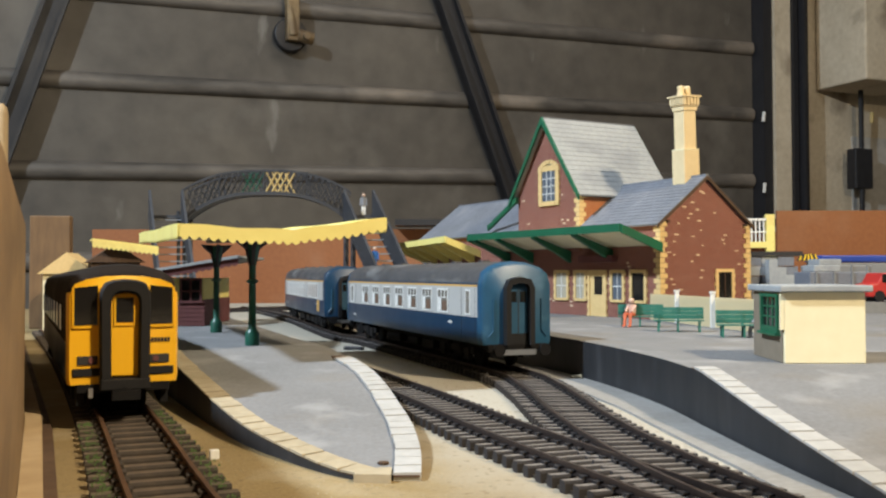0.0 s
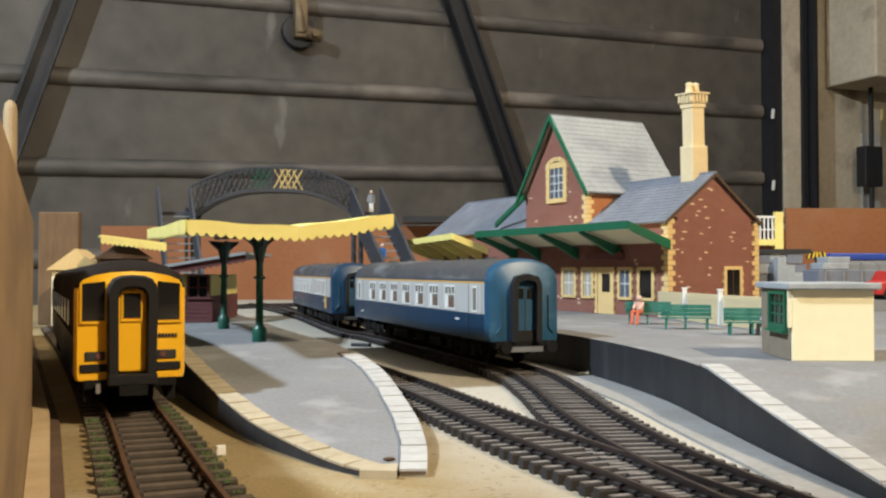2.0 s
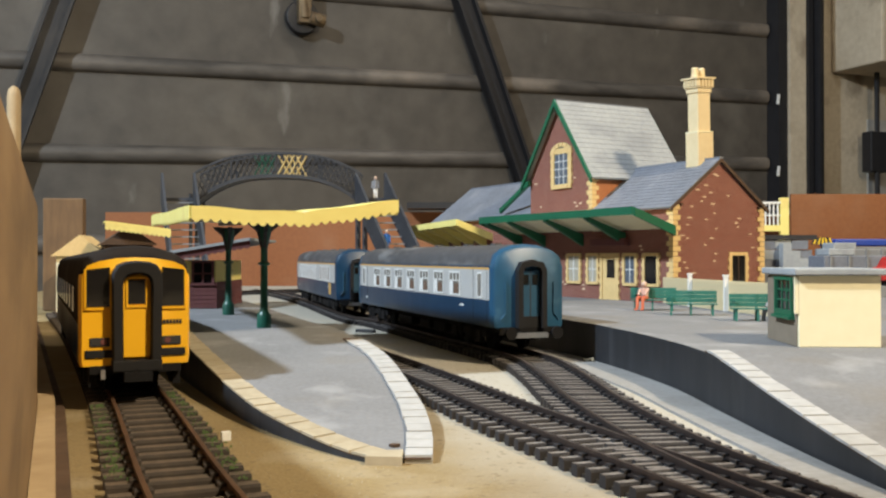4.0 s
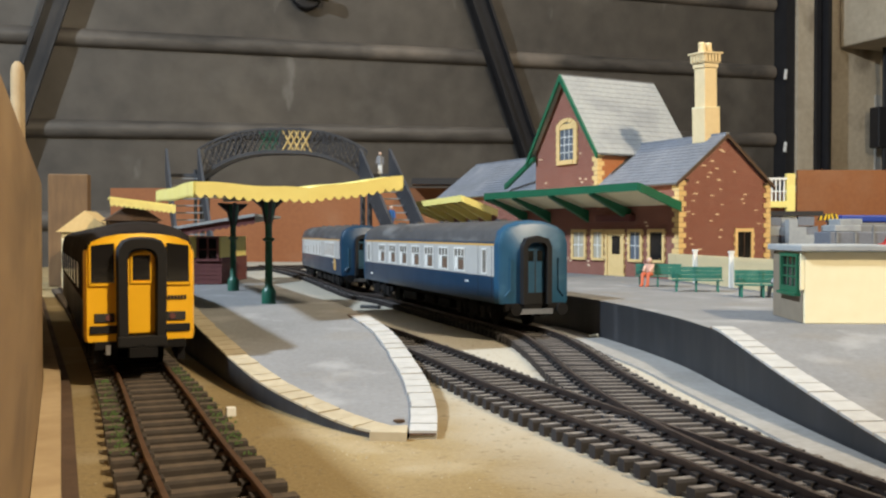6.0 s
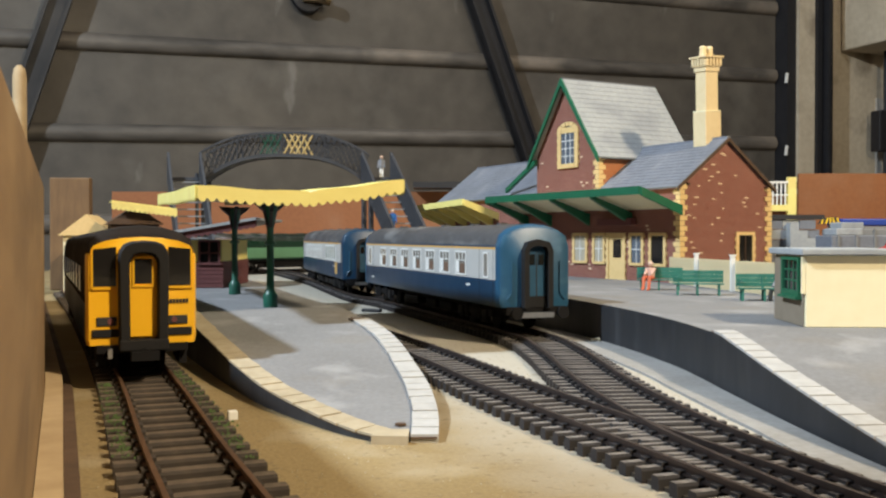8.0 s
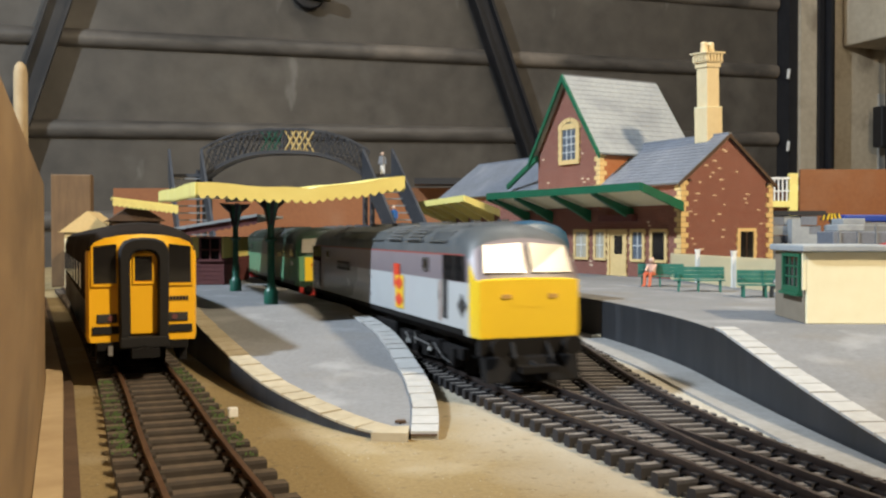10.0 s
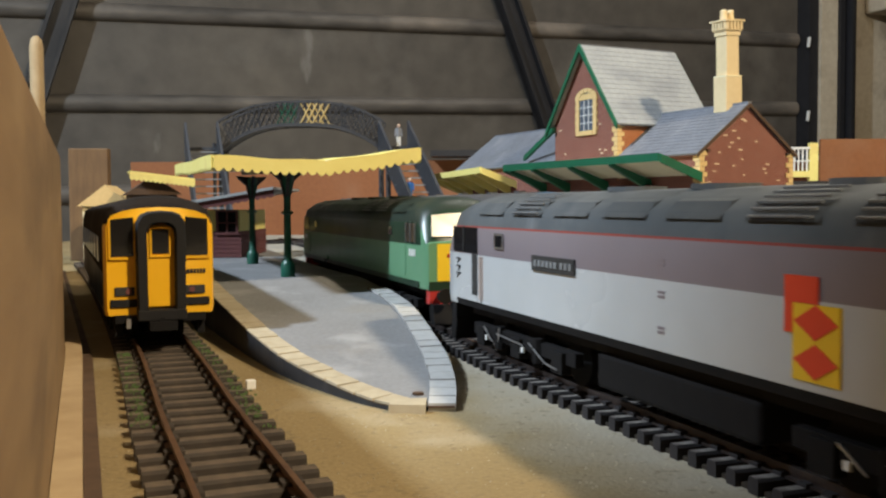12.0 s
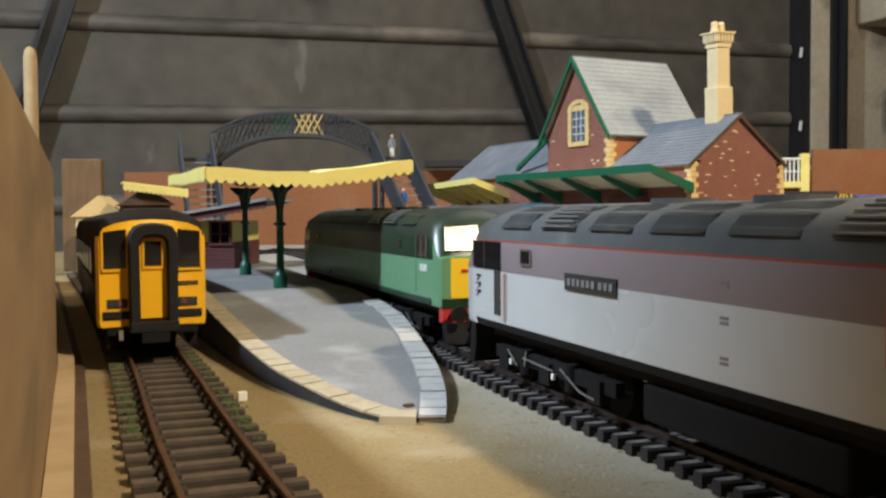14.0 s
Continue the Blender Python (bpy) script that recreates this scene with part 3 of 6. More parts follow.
def between(pts, ys):
    p = np.array(sorted(pts, key=lambda q: q[1]))
    return [float(np.interp(y, p[:, 1], p[:, 0])) for y in ys]


def slabs(owner, line, z_of, width, pitch, mats, rise, side, limit=300):
    """Edging slabs along an edge line; side is +1 when the platform lies to its left."""
    total, s, rnd = STEP * (len(line) - 1), 0.0, random.Random(3)
    while s < total - pitch:
        a, b = at_length(line, STEP, s + 0.0004), at_length(line, STEP, s + pitch - 0.0004)
        d = (b - a) / np.hypot(*(b - a))
        n = np.array((-d[1], d[0])) * side
        w = width * rnd.uniform(0.96, 1.03)
        bm = bmesh.new()
        q = [a - n * 0.0003, b - n * 0.0003, b + n * w, a + n * w]
        zz = rise + rnd.uniform(-0.00012, 0.00012)
        lo = [bm.verts.new((p[0], p[1], z_of(p[1]) + 0.0002 if z_of(p[1]) > 0.0045 or side < 0 else 0.0)) for p in q]
        hi = [bm.verts.new((p[0], p[1], z_of(p[1]) + zz)) for p in q]
        bm.faces.new(lo), bm.faces.new(hi)
        for i in range(4):
            j = (i + 1) % 4
            bm.faces.new((lo[i], lo[j], hi[j], hi[i]))
        part("slab", bm, mats, owner)
        s += pitch


def slab_bed(owner, line, z_of, width, side):
    """Grimy mortar under the slabs, seen in their joints."""
    nn = normals(line) * side
    bm = bmesh.new()
    loft(bm, [[(*p, z_of(p[1]) - 0.0002), (*(p + n * width), z_of(p[1]) - 0.0002), (*(p + n * width), z_of(p[1]) + 0.0003), (*p, z_of(p[1]) + 0.0003)] for p, n in zip(line, nn)])
    part("mortar", bm, "timber_dark", owner, "grimy mortar in the joints")


ISLAND_RIGHT = [(-0.0014, 0.2285), (-0.0016, 0.25), (-0.0042, 0.278), (-0.0083, 0.302), (-0.0138, 0.332), (-0.0215, 0.364), (-0.031, 0.390), (-0.0405, 0.413), (-0.07, 0.487), (-0.12, 0.63), (-0.185, 0.815)]
ISLAND_LEFT = [(-0.0155, 0.2285), (-0.025, 0.2375), (-0.0365, 0.2525), (-0.052, 0.276), (-0.0655, 0.302), (-0.081, 0.335), (-0.112, 0.405), (-0.155, 0.505), (-0.255, 0.74)]


def island_platform():
    t = thing("island_platform", "grey island platform ramping down to a rounded end", "platform", kind="structure")
    ys = [0.2285, 0.231, 0.234, 0.238, 0.244] + list(np.linspace(0.252, 0.735, 40))
    right = spline(ISLAND_RIGHT, STEP)
    left = spline(ISLAND_LEFT, STEP)
    xr, xl = between(right, ys), between(left, ys)
    xr[0] = xl[0] + 0.004
    xr[1] = min(xr[1], -0.006)
    bm = bmesh.new()
    rings = [[(a, y, 0), (b, y, 0), (b, y, ramp_left(y)), (a, y, ramp_left(y))] for a, b, y in zip(xl, xr, ys)]
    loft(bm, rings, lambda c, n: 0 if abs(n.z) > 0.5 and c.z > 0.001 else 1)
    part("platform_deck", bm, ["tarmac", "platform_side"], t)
    white = right[right[:, 1] < 0.398]
    slab_bed(t, white, ramp_left, 0.0064, 1)
    slab_bed(t, left[:70], ramp_left, 0.0063, -1)
    slabs(t, white, ramp_left, 0.0066, 0.0076, "slab", 0.0009, 1)
    bm = bmesh.new()
    prism(bm, [(-0.0174, 0.2270, 0), (-0.0084, 0.2262, 0), (-0.0084, 0.2350, 0), (-0.0160, 0.2340, 0)], (0, 0, 0.0022))
    part("slab", bm, "slab_stained", t)
    # left edge slabs take the tan copy, coloured for their shaded side
    slabs(t, left[:70], ramp_left, 0.0065, 0.0080, "slab_stained", 0.0008, -1)


STATION_EDGE = [(0.115, 0.02), (0.104, 0.12), (0.0955, 0.203), (0.0925, 0.25), (0.0912, 0.30), (0.0895, 0.357), (0.080, 0.425), (0.0656, 0.483), (0.03, 0.59), (-0.012, 0.715), (-0.07, 0.90), (-0.13, 1.10)]


def station_platform():
    t = thing("station_platform", "grey station platform with white edging and a dark face", "platform", kind="structure")
    edge = spline(STATION_EDGE, STEP)
    ys = list(np.linspace(0.165, 1.08, 80))
    x0 = between(edge, ys)
    bm = bmesh.new()
    rings = [[(a, y, 0), (0.36 + 0.25 * max(0, 0.7 - y), y, 0), (0.36 + 0.25 * max(0, 0.7 - y), y, ramp_right(y)), (a, y, ramp_right(y))] for a, y in zip(x0, ys)]
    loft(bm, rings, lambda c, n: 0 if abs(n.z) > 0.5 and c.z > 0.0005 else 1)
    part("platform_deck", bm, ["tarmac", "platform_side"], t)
    inner = edge[[i for i, p in enumerate(edge) if 0.175 < p[1] < 0.322]]
    slab_bed(t, inner, ramp_right, 0.0064, -1)
    slabs(t, inner, ramp_right, 0.0066, 0.0078, "slab", 0.0009, -1)
    # pale dust strip at the foot of the face
    bm = bmesh.new()
    part("dust_strip", boxes_strip([(x - float(np.interp(y, (0.24, 0.37), (0.0125, 0.0190))), y) for x, y in edge if 0.17 < y < 0.5], [(x - 0.0005, y) for x, y in edge if 0.17 < y < 0.5], 0.0008), "dust", t, "pale dusty strip beside the wall")
    bm.free()


def boxes_strip(a, b, h):
    bm = bmesh.new()
    loft(bm, [[(*p, 0.0), (*q, 0.0), (*q, h), (*p, h)] for p, q in zip(a, b)])
    return bm


island_platform()
station_platform()


# ---- trains: local x forward, z from the rail top ----
def ring(x, half, z0, zs, zt, squash=1.0, top=None, n=9):
    """A vehicle section: flat sides up to zs, an elliptic roof to zt."""
    pts = [(-half * 0.97, z0), (-half, z0 + 0.004), (-half, (z0 + zs) / 2), (-half * 0.985, zs)]
    for a in np.linspace(math.pi, 0, n)[1:-1]:
        pts.append((half * 0.985 * math.cos(a), zs + (zt - zs) * math.sin(a) ** 0.8))
    pts += [(half * 0.985, zs), (half, (z0 + zs) / 2), (half, z0 + 0.004), (half * 0.97, z0)]
    return [(x, y * squash, min(z, top) if top else z) for y, z in pts]


def band_ring(x, half, levels, zt, squash=1.0, n=9):
    """A section whose side has an edge at each level, so that paint bands follow it."""
    side = [(half * (0.975 if i == 0 else 1.0 if i < len(levels) - 1 else 0.985), z) for i, z in enumerate(levels)]
    zs = levels[-1]
    arc = [(half * 0.985 * math.cos(a), zs + (zt - zs) * math.sin(a) ** 0.75) for a in np.linspace(0, math.pi, n)[1:-1]]
    pts = [(-y, z) for y, z in side] + [(c, z) for c, z in reversed(arc)] + [(y, z) for y, z in reversed(side)]
    return [(x, y * squash, z) for y, z in pts]


def wheelset(parent, x, r=0.0065):
    bm = bmesh.new()
    for s in (-1, 1):
        rod(bm, (x, s * 0.0075, r), (x, s * 0.0092, r), r, 18)
        rod(bm, (x, s * 0.0068, r), (x, s * 0.0075, r), r + 0.0006, 18)
    rod(bm, (x, -0.008, r), (x, 0.008, r), 0.0012, 8)
    return part("wheelset", bm, "underframe", parent)


def bogie(parent, x, base, detail=True):
    bm = bmesh.new()
    for s in (-1, 1):
        box(bm, x - base / 2 - 0.008, x + base / 2 + 0.008, s * 0.0135 - 0.0012, s * 0.0135 + 0.0012, 0.006, 0.0095)
        for k in (-1, 0, 1) if detail else (-1, 1):
            box(bm, x + k * base / 2 - 0.003, x + k * base / 2 + 0.003, s * 0.0145 - 0.0014, s * 0.0145 + 0.0014, 0.0035, 0.009)
        for k in (-0.5, 0.5):
            rod(bm, (x + k * base / 2, s * 0.0148, 0.004), (x + k * base / 2, s * 0.0148, 0.0105), 0.0016, 8)
    box(bm, x - base / 2, x + base / 2, -0.006, 0.006, 0.008, 0.013)
    b = part("bogie", bm, "underframe", parent, bevel=0.0002)
    for k in ((-1, 0, 1) if detail else (-1, 1)):
        wheelset(b, x + k * base / 2)
    return b


def buffers(parent, x, d, z=0.0135, half=0.0115, mat="underframe"):
    for s in (-1, 1):
        bm = bmesh.new()
        rod(bm, (x, s * half, z), (x + d * 0.005, s * half, z), 0.0013, 10)
        rod(bm, (x + d * 0.005, s * half, z), (x + d * 0.0062, s * half, z), 0.0028, 14)
        part("buffer", bm, mat, parent)


def plate(bm, x0, x1, z0, z1, y, side, t=0.0003):
    box(bm, x0, x1, *sorted((side * y, side * (y + t))), z0, z1)


def loco(name, label, upper, lower, roof, end_mat, stripe, grey):
    """A Co-Co diesel, .254 m over the buffers, its origin at its middle."""
    t = thing(name, label, "locomotive")
    L = [0.0145, 0.0165, 0.0305, 0.0385, 0.0390]
    rings = []
    for x, half, zt, k in ((-0.1245, 0.0158, 0.0315, 0.0), (-0.1235, 0.0166, 0.0322, 0.0), (-0.1185, 0.0170, 0.0440, 0.8), (-0.115, 0.0174, 0.0470, 1.0), (-0.106, 0.0175, 0.0487, 1), (0.106, 0.0175, 0.0487, 1), (0.115, 0.0174, 0.0470, 1.0), (0.1185, 0.0170, 0.0440, 0.8), (0.1235, 0.0166, 0.0322, 0.0), (0.1245, 0.0158, 0.0315, 0.0)):
        lev = [z if z < 0.031 else 0.0305 + (z - 0.0305) * (k if k > 0 else 0.1) for z in L]
        rings.append(band_ring(x, half, lev, max(zt, lev[-1] + 0.0004)))

    def pick(c, n):
        ax = abs(c.x)
        if ax > 0.1192 and c.z < 0.0335 and (abs(n.y) < 0.6 or c.x > 0):
            return 3
        if ax > 0.1155:
            return 1 if c.z < 0.0305 else 0 if c.z < 0.0385 else 2
        if c.z > 0.0392:
            return 2
        if c.z > 0.0385:
            return 4
        if c.z < 0.0165:
            return 5
        return 0 if c.z > 0.0305 else 1
    bm = bmesh.new()
    loft(bm, rings, pick)
    body = part("body", bm, [upper, lower, roof, end_mat, stripe, "underframe"], t, smooth=True)
    # underframe with tanks
    part("underframe", boxes((-0.112, 0.112, -0.013, 0.013, 0.0115, 0.0146)), "underframe", t)
    part("fuel_tank", boxes((-0.028, 0.030, -0.0145, 0.0145, 0.0035, 0.0116)), "underframe", t, bevel=0.001)
    for x in (-0.0725, 0.0725):
        b = bogie(t, x, 0.052)
        for s in (-1, 1):
            bm = bmesh.new()
            rod(bm, (x - 0.022, s * 0.0162, 0.0095), (x - 0.016, s * 0.0162, 0.0060), 0.00022, 5)
            rod(bm, (x - 0.012, s * 0.0162, 0.0085), (x + 0.006, s * 0.0162, 0.0078), 0.00022, 5)
            rod(bm, (x + 0.010, s * 0.0162, 0.0090), (x + 0.020, s * 0.0162, 0.0052), 0.00022, 5)
            rod(bm, (x + 0.020, s * 0.0162, 0.0052), (x + 0.027, s * 0.0162, 0.0046), 0.00022, 5)
            rod(bm, (x - 0.010, s * 0.0162, 0.0105), (x - 0.011, s * 0.0162, 0.0065), 0.00022, 5)
            part("brake_rod", bm, "silver", b, "bright wire brake rigging")
            for k in (-0.02, 0.006):
                part("axle_box", boxes((x + k - 0.0006, x + k + 0.0006, *sorted((s * 0.0158, s * 0.0164)), 0.0058, 0.0072)), "white_trim", b, "white axle box cover")
    for d in (-1, 1):
        e = 0.1245 * d
        bm = boxes((*sorted((e - d * 0.004, e)), -0.0155, 0.0155, 0.0092, 0.0146))
        beam = part("buffer_beam", bm, "bright_red" if not grey else "underframe", t)
        buffers(beam, e, d, 0.0125)
        bm = bmesh.new()
        rod(bm, (e - d * 0.004, 0, 0.008), (e + d * 0.006, 0, 0.006), 0.0012, 6)
        box(bm, *sorted((e + d * 0.004, e + d * 0.008)), -0.006, 0.006, 0.005, 0.007)
        part("coupling", bm, "underframe", t)
        bm = bmesh.new()
        prism(bm, [(e - d * 0.003, -0.0150, 0.0092), (e + d * 0.0015, -0.0150, 0.0092), (e + d * 0.0035, -0.0150, 0.0018), (e - d * 0.001, -0.0150, 0.0018)], (0, 0.0300, 0))
        part("plough", bm, "underframe", t, "black snow plough", bevel=0.0004)
        for s in (-1, 1):
            bm = bmesh.new()
            rod(bm, (e, s * 0.0055, 0.0130), (e + d * 0.0035, s * 0.0060, 0.0085), 0.0006, 6)
            rod(bm, (e + d * 0.0035, s * 0.0060, 0.0085), (e + d * 0.0015, s * 0.0062, 0.0050), 0.0006, 6)
            part("brake_hose", bm, "rubber", t)
        # windscreen: two panes on the raked front
        for s in (-1, 1):
            bm = bmesh.new()
            p = [(0.1232 * d, s * 0.0012, 0.0335), (0.1228 * d, s * 0.0142, 0.0335), (0.1193 * d, s * 0.0132, 0.0415), (0.1196 * d, s * 0.0012, 0.0422)]
            prism(bm, p, (0.0006 * d, 0, 0.0003))
            part("windscreen", bm, "windscreen", body, "bright reflecting windscreen pane")
        part("end_panel", boxes((*sorted((e - d * 0.0005, e + d * 0.00012)), -0.0055, 0.0055, 0.0235, 0.0295)), end_mat if grey else "black_iron", body)
        for s in (-1, 1):
            bm = boxes((*sorted((e - d * 0.0005, e + d * 0.0005)), s * 0.0075 - 0.0014, s * 0.0075 + 0.0014, 0.0262, 0.0274))
            part("lamp", bm, "bright_red" if not grey else "lining", body)
        # cab side windows and doors
        for s in (-1, 1):
            bm = bmesh.new()
            c0, c1 = (0.0960, 0.1160) if grey else (0.1013, 0.1137)
            plate(bm, *sorted((d * c0, d * c1)), 0.0309 if grey else 0.0315, 0.0386, 0.01735, s)
            part("cab_window", bm, "dark_glass", body)
            bm = bmesh.new()
            for xx in ((c1 - 0.0085, c1) if grey else (c0, (c0 + c1) / 2, c1)):
                plate(bm, d * xx - 0.0004, d * xx + 0.0004, 0.0312, 0.0388, 0.0176, s)
            part("window_bar", bm, "interior_dark" if grey else "silver", body)
            bm = bmesh.new()
            plate(bm, d * 0.0985 - 0.0022, d * 0.0985 + 0.0022, 0.0185, 0.0308 if grey else 0.0300, 0.0174, s)
            part("cab_door", bm, "interior_dark" if grey else lower, body)
            if grey:
                bm = bmesh.new()
                plate(bm, d * 0.0935 - 0.0016, d * 0.0935 + 0.0016, 0.0175, 0.0302, 0.01745, s, 0.0002)
                part("warning_stripe", bm, "faded_pink", body, "faded pink vertical panel beside the door")
            bm = bmesh.new()
            plate(bm, d * 0.079 - 0.0026, d * 0.079 + 0.0026, 0.0335, 0.0368, 0.0175, s)
            part("side_window", bm, "dark_glass", body)
            if grey:
                bm = bmesh.new()
                for zz in (0.0332, 0.0370):
                    plate(bm, d * 0.079 - 0.003, d * 0.079 + 0.003, zz - 0.0003, zz + 0.0003, 0.0177, s)
                for xx in (d * 0.079 - 0.003, d * 0.079 + 0.003):
                    plate(bm, xx - 0.0003, xx + 0.0003, 0.0332, 0.0370, 0.0177, s)
                part("window_frame", bm, "silver", body)
    # roof panels and grilles
    for i, x in enumerate(np.linspace(-0.088, 0.088, 8)):
        for s in (-1, 1):
            bm = bmesh.new()
            pts = []
            for a in (0.16, 0.42, 0.72):
                pts.append((0.0175 * math.cos(a * 1.5708), 0.0390 + 0.0097 * math.sin(a * 1.5708) ** 0.75))
            for (ya, za), (yb, zb) in zip(pts, pts[1:]):
                k = 1.004
                v = [bm.verts.new(q) for q in ((x - 0.009, s * ya * k, za + 0.0001), (x + 0.009, s * ya * k, za + 0.0001), (x + 0.009, s * yb * k, zb + 0.0001), (x - 0.009, s * yb * k, zb + 0.0001))]
                bm.faces.new(v)
            bmesh.ops.solidify(bm, geom=bm.faces[:], thickness=0.00018)
            pan = part("roof_panel", bm, roof, body)
            if i in (1, 5, 6):
                for k in range(6):
                    a = 0.18 + 0.09 * k
                    yy, zz = 0.0175 * math.cos(a * 1.5708) * 1.02, 0.0392 + 0.0097 * math.sin(a * 1.5708) ** 0.75
                    bm = bmesh.new()
                    rod(bm, (x - 0.0078, s * yy, zz + 0.0003), (x + 0.0078, s * yy, zz + 0.0003), 0.00026, 5)
                    part("louvre", bm, "louvre_grey", pan)
    for x in (-0.035, 0.0, 0.04):
        bm = bmesh.new()
        rod(bm, (x, 0, 0.0482), (x, 0, 0.0494), 0.007, 20)
        part("roof_fan", bm, roof, body)
    return t, body


M["windscreen"] = glass_material("windscreen", (0.17, 0.15, 0.115), 0.25)
M["windscreen"].node_tree.nodes["Principled BSDF"].inputs["Metallic"].default_value = 0.1


def grey_loco():
    t, body = loco("freight_locomotive", "two-tone grey diesel locomotive with yellow nose and red sector badge", "loco_upper", "loco_lower", "loco_roof", "loco_yellow", "red_line", True)
    for s in (-1, 1):
        # sector badge: red square and leg, yellow panel, two red diamonds
        b = 0.045
        bm = bmesh.new()
        plate(bm, b - 0.0045, b + 0.0030, 0.0300, 0.0342, 0.0177, s)
        plate(bm, b - 0.0045, b - 0.0026, 0.0252, 0.0300, 0.0177, s)
        part("badge_red", bm, "sector_red", body, "red sector badge")
        bm = bmesh.new()
        plate(bm, b - 0.0026, b + 0.0078, 0.0180, 0.02995, 0.0176, s)
        part("badge_yellow", bm, "sector_yellow", body, "yellow sector badge")
        for zc in (0.0272, 0.0212):
            bm = bmesh.new()
            xc = b + 0.0026
            prism(bm, [(xc - 0.0048, s * 0.0179, zc), (xc, s * 0.0179, zc - 0.0027), (xc + 0.0048, s * 0.0179, zc), (xc, s * 0.0179, zc + 0.0027)], (0, s * 0.0002, 0))
            part("badge_diamond", bm, "sector_red", body, "red diamond of the sector badge")
        for q in (0.1165,):
            for dx, dz in ((0, 0.002), (0, -0.002), (0.002, 0), (-0.002, 0)):
                bm = bmesh.new()
                x, z, r = q * 0.975 + dx, 0.0235 + dz, 0.0017
                prism(bm, [(x - r, s * 0.0171, z), (x, s * 0.0171, z - r), (x + r, s * 0.0171, z), (x, s * 0.0171, z + r)], (0, s * 0.0005, 0))
                part("depot_badge", bm, "interior_dark", body, "dark diamond depot badge")
        bm = bmesh.new()
        plate(bm, -0.0565, -0.0325, 0.0286, 0.0325, 0.0177, s)
        npl = part("nameplate", bm, "interior_dark", body, "black nameplate with pale lettering")
        bm = bmesh.new()
        for k in range(9):
            plate(bm, -0.0545 + k * 0.0023 + (0.001 if k > 5 else 0), -0.0530 + k * 0.0023 + (0.001 if k > 5 else 0), 0.0298, 0.0314, 0.0180, s)
        part("lettering", bm, "grey_plastic", npl)
        for x, z in ((0.004, 0.0338), (0.004, 0.0275), (0.004, 0.0205), (-0.0935, 0.0190)):
            bm = bmesh.new()
            for k in range(2):
                plate(bm, x - 0.0012, x + 0.0012, z - 0.0006 + k * 0.0009, z + k * 0.0009, 0.0175, s, 0.0001)
            part("data_panel", bm, "loco_upper", body)
        # railway arrows and number at the rear cab, as plain bars
        bm = bmesh.new()
        for k, (zz, dx) in enumerate(((0.0285, 0.0), (0.0262, 0.0006), (0.0240, -0.0006))):
            plate(bm, -0.1125 - 0.0016, -0.1125 + 0.0016, zz, zz + 0.0005, 0.01755, s)
            prism(bm, [(-0.1125 - 0.0014 + dx, s * 0.0176, zz - 0.0012), (-0.1125 - 0.0009 + dx, s * 0.0176, zz - 0.0012), (-0.1125 + 0.0012 + dx, s * 0.0176, zz), (-0.1125 + 0.0007 + dx, s * 0.0176, zz)], (0, s * 0.0002, 0))
        part("arrow_badge", bm, "interior_dark", body, "dark double-arrow shape")
        for x in (-0.093, 0.093):
            bm = bmesh.new()
            plate(bm, x - 0.00035, x + 0.00035, 0.0170, 0.0300, 0.0175, s)
            part("handrail", bm, "silver", body)
    return t


def green_loco():
    t, body = loco("green_locomotive", "two-tone green diesel locomotive with small yellow warning panel", "deep_green", "lime_green", "green_roof", "lime_green", "deep_green", False)
    for d in (-1, 1):
        e = 0.1245 * d
        part("warning_panel", boxes((*sorted((e, e + d * 0.0003)), -0.0125, 0.0125, 0.0175, 0.0312)), "loco_yellow", body, "yellow warning panel")
        part("code_box", boxes((*sorted((e, e + d * 0.0006)), -0.0045, 0.0045, 0.0235, 0.0300)), "black_iron", body, "black headcode box")
        part("skirt", boxes((*sorted((e - d * 0.001, e + d * 0.0002)), -0.0158, 0.0158, 0.0140, 0.0174)), "deep_green", body)
        for s in (-1, 1):
            bm = bmesh.new()
            for k in range(4):
                plate(bm, d * 0.110 - 0.0042 + k * 0.0021, d * 0.110 - 0.0028 + k * 0.0021, 0.0262, 0.0287, 0.01745, s)
            part("number_bars", bm, "white_trim", body, "row of small white number bars")
    for s in (-1, 1):
        bm = bmesh.new()
        plate(bm, -0.117, 0.117, 0.0148, 0.0170, 0.0172, s)
        part("valance", bm, "deep_green", body)
    return t


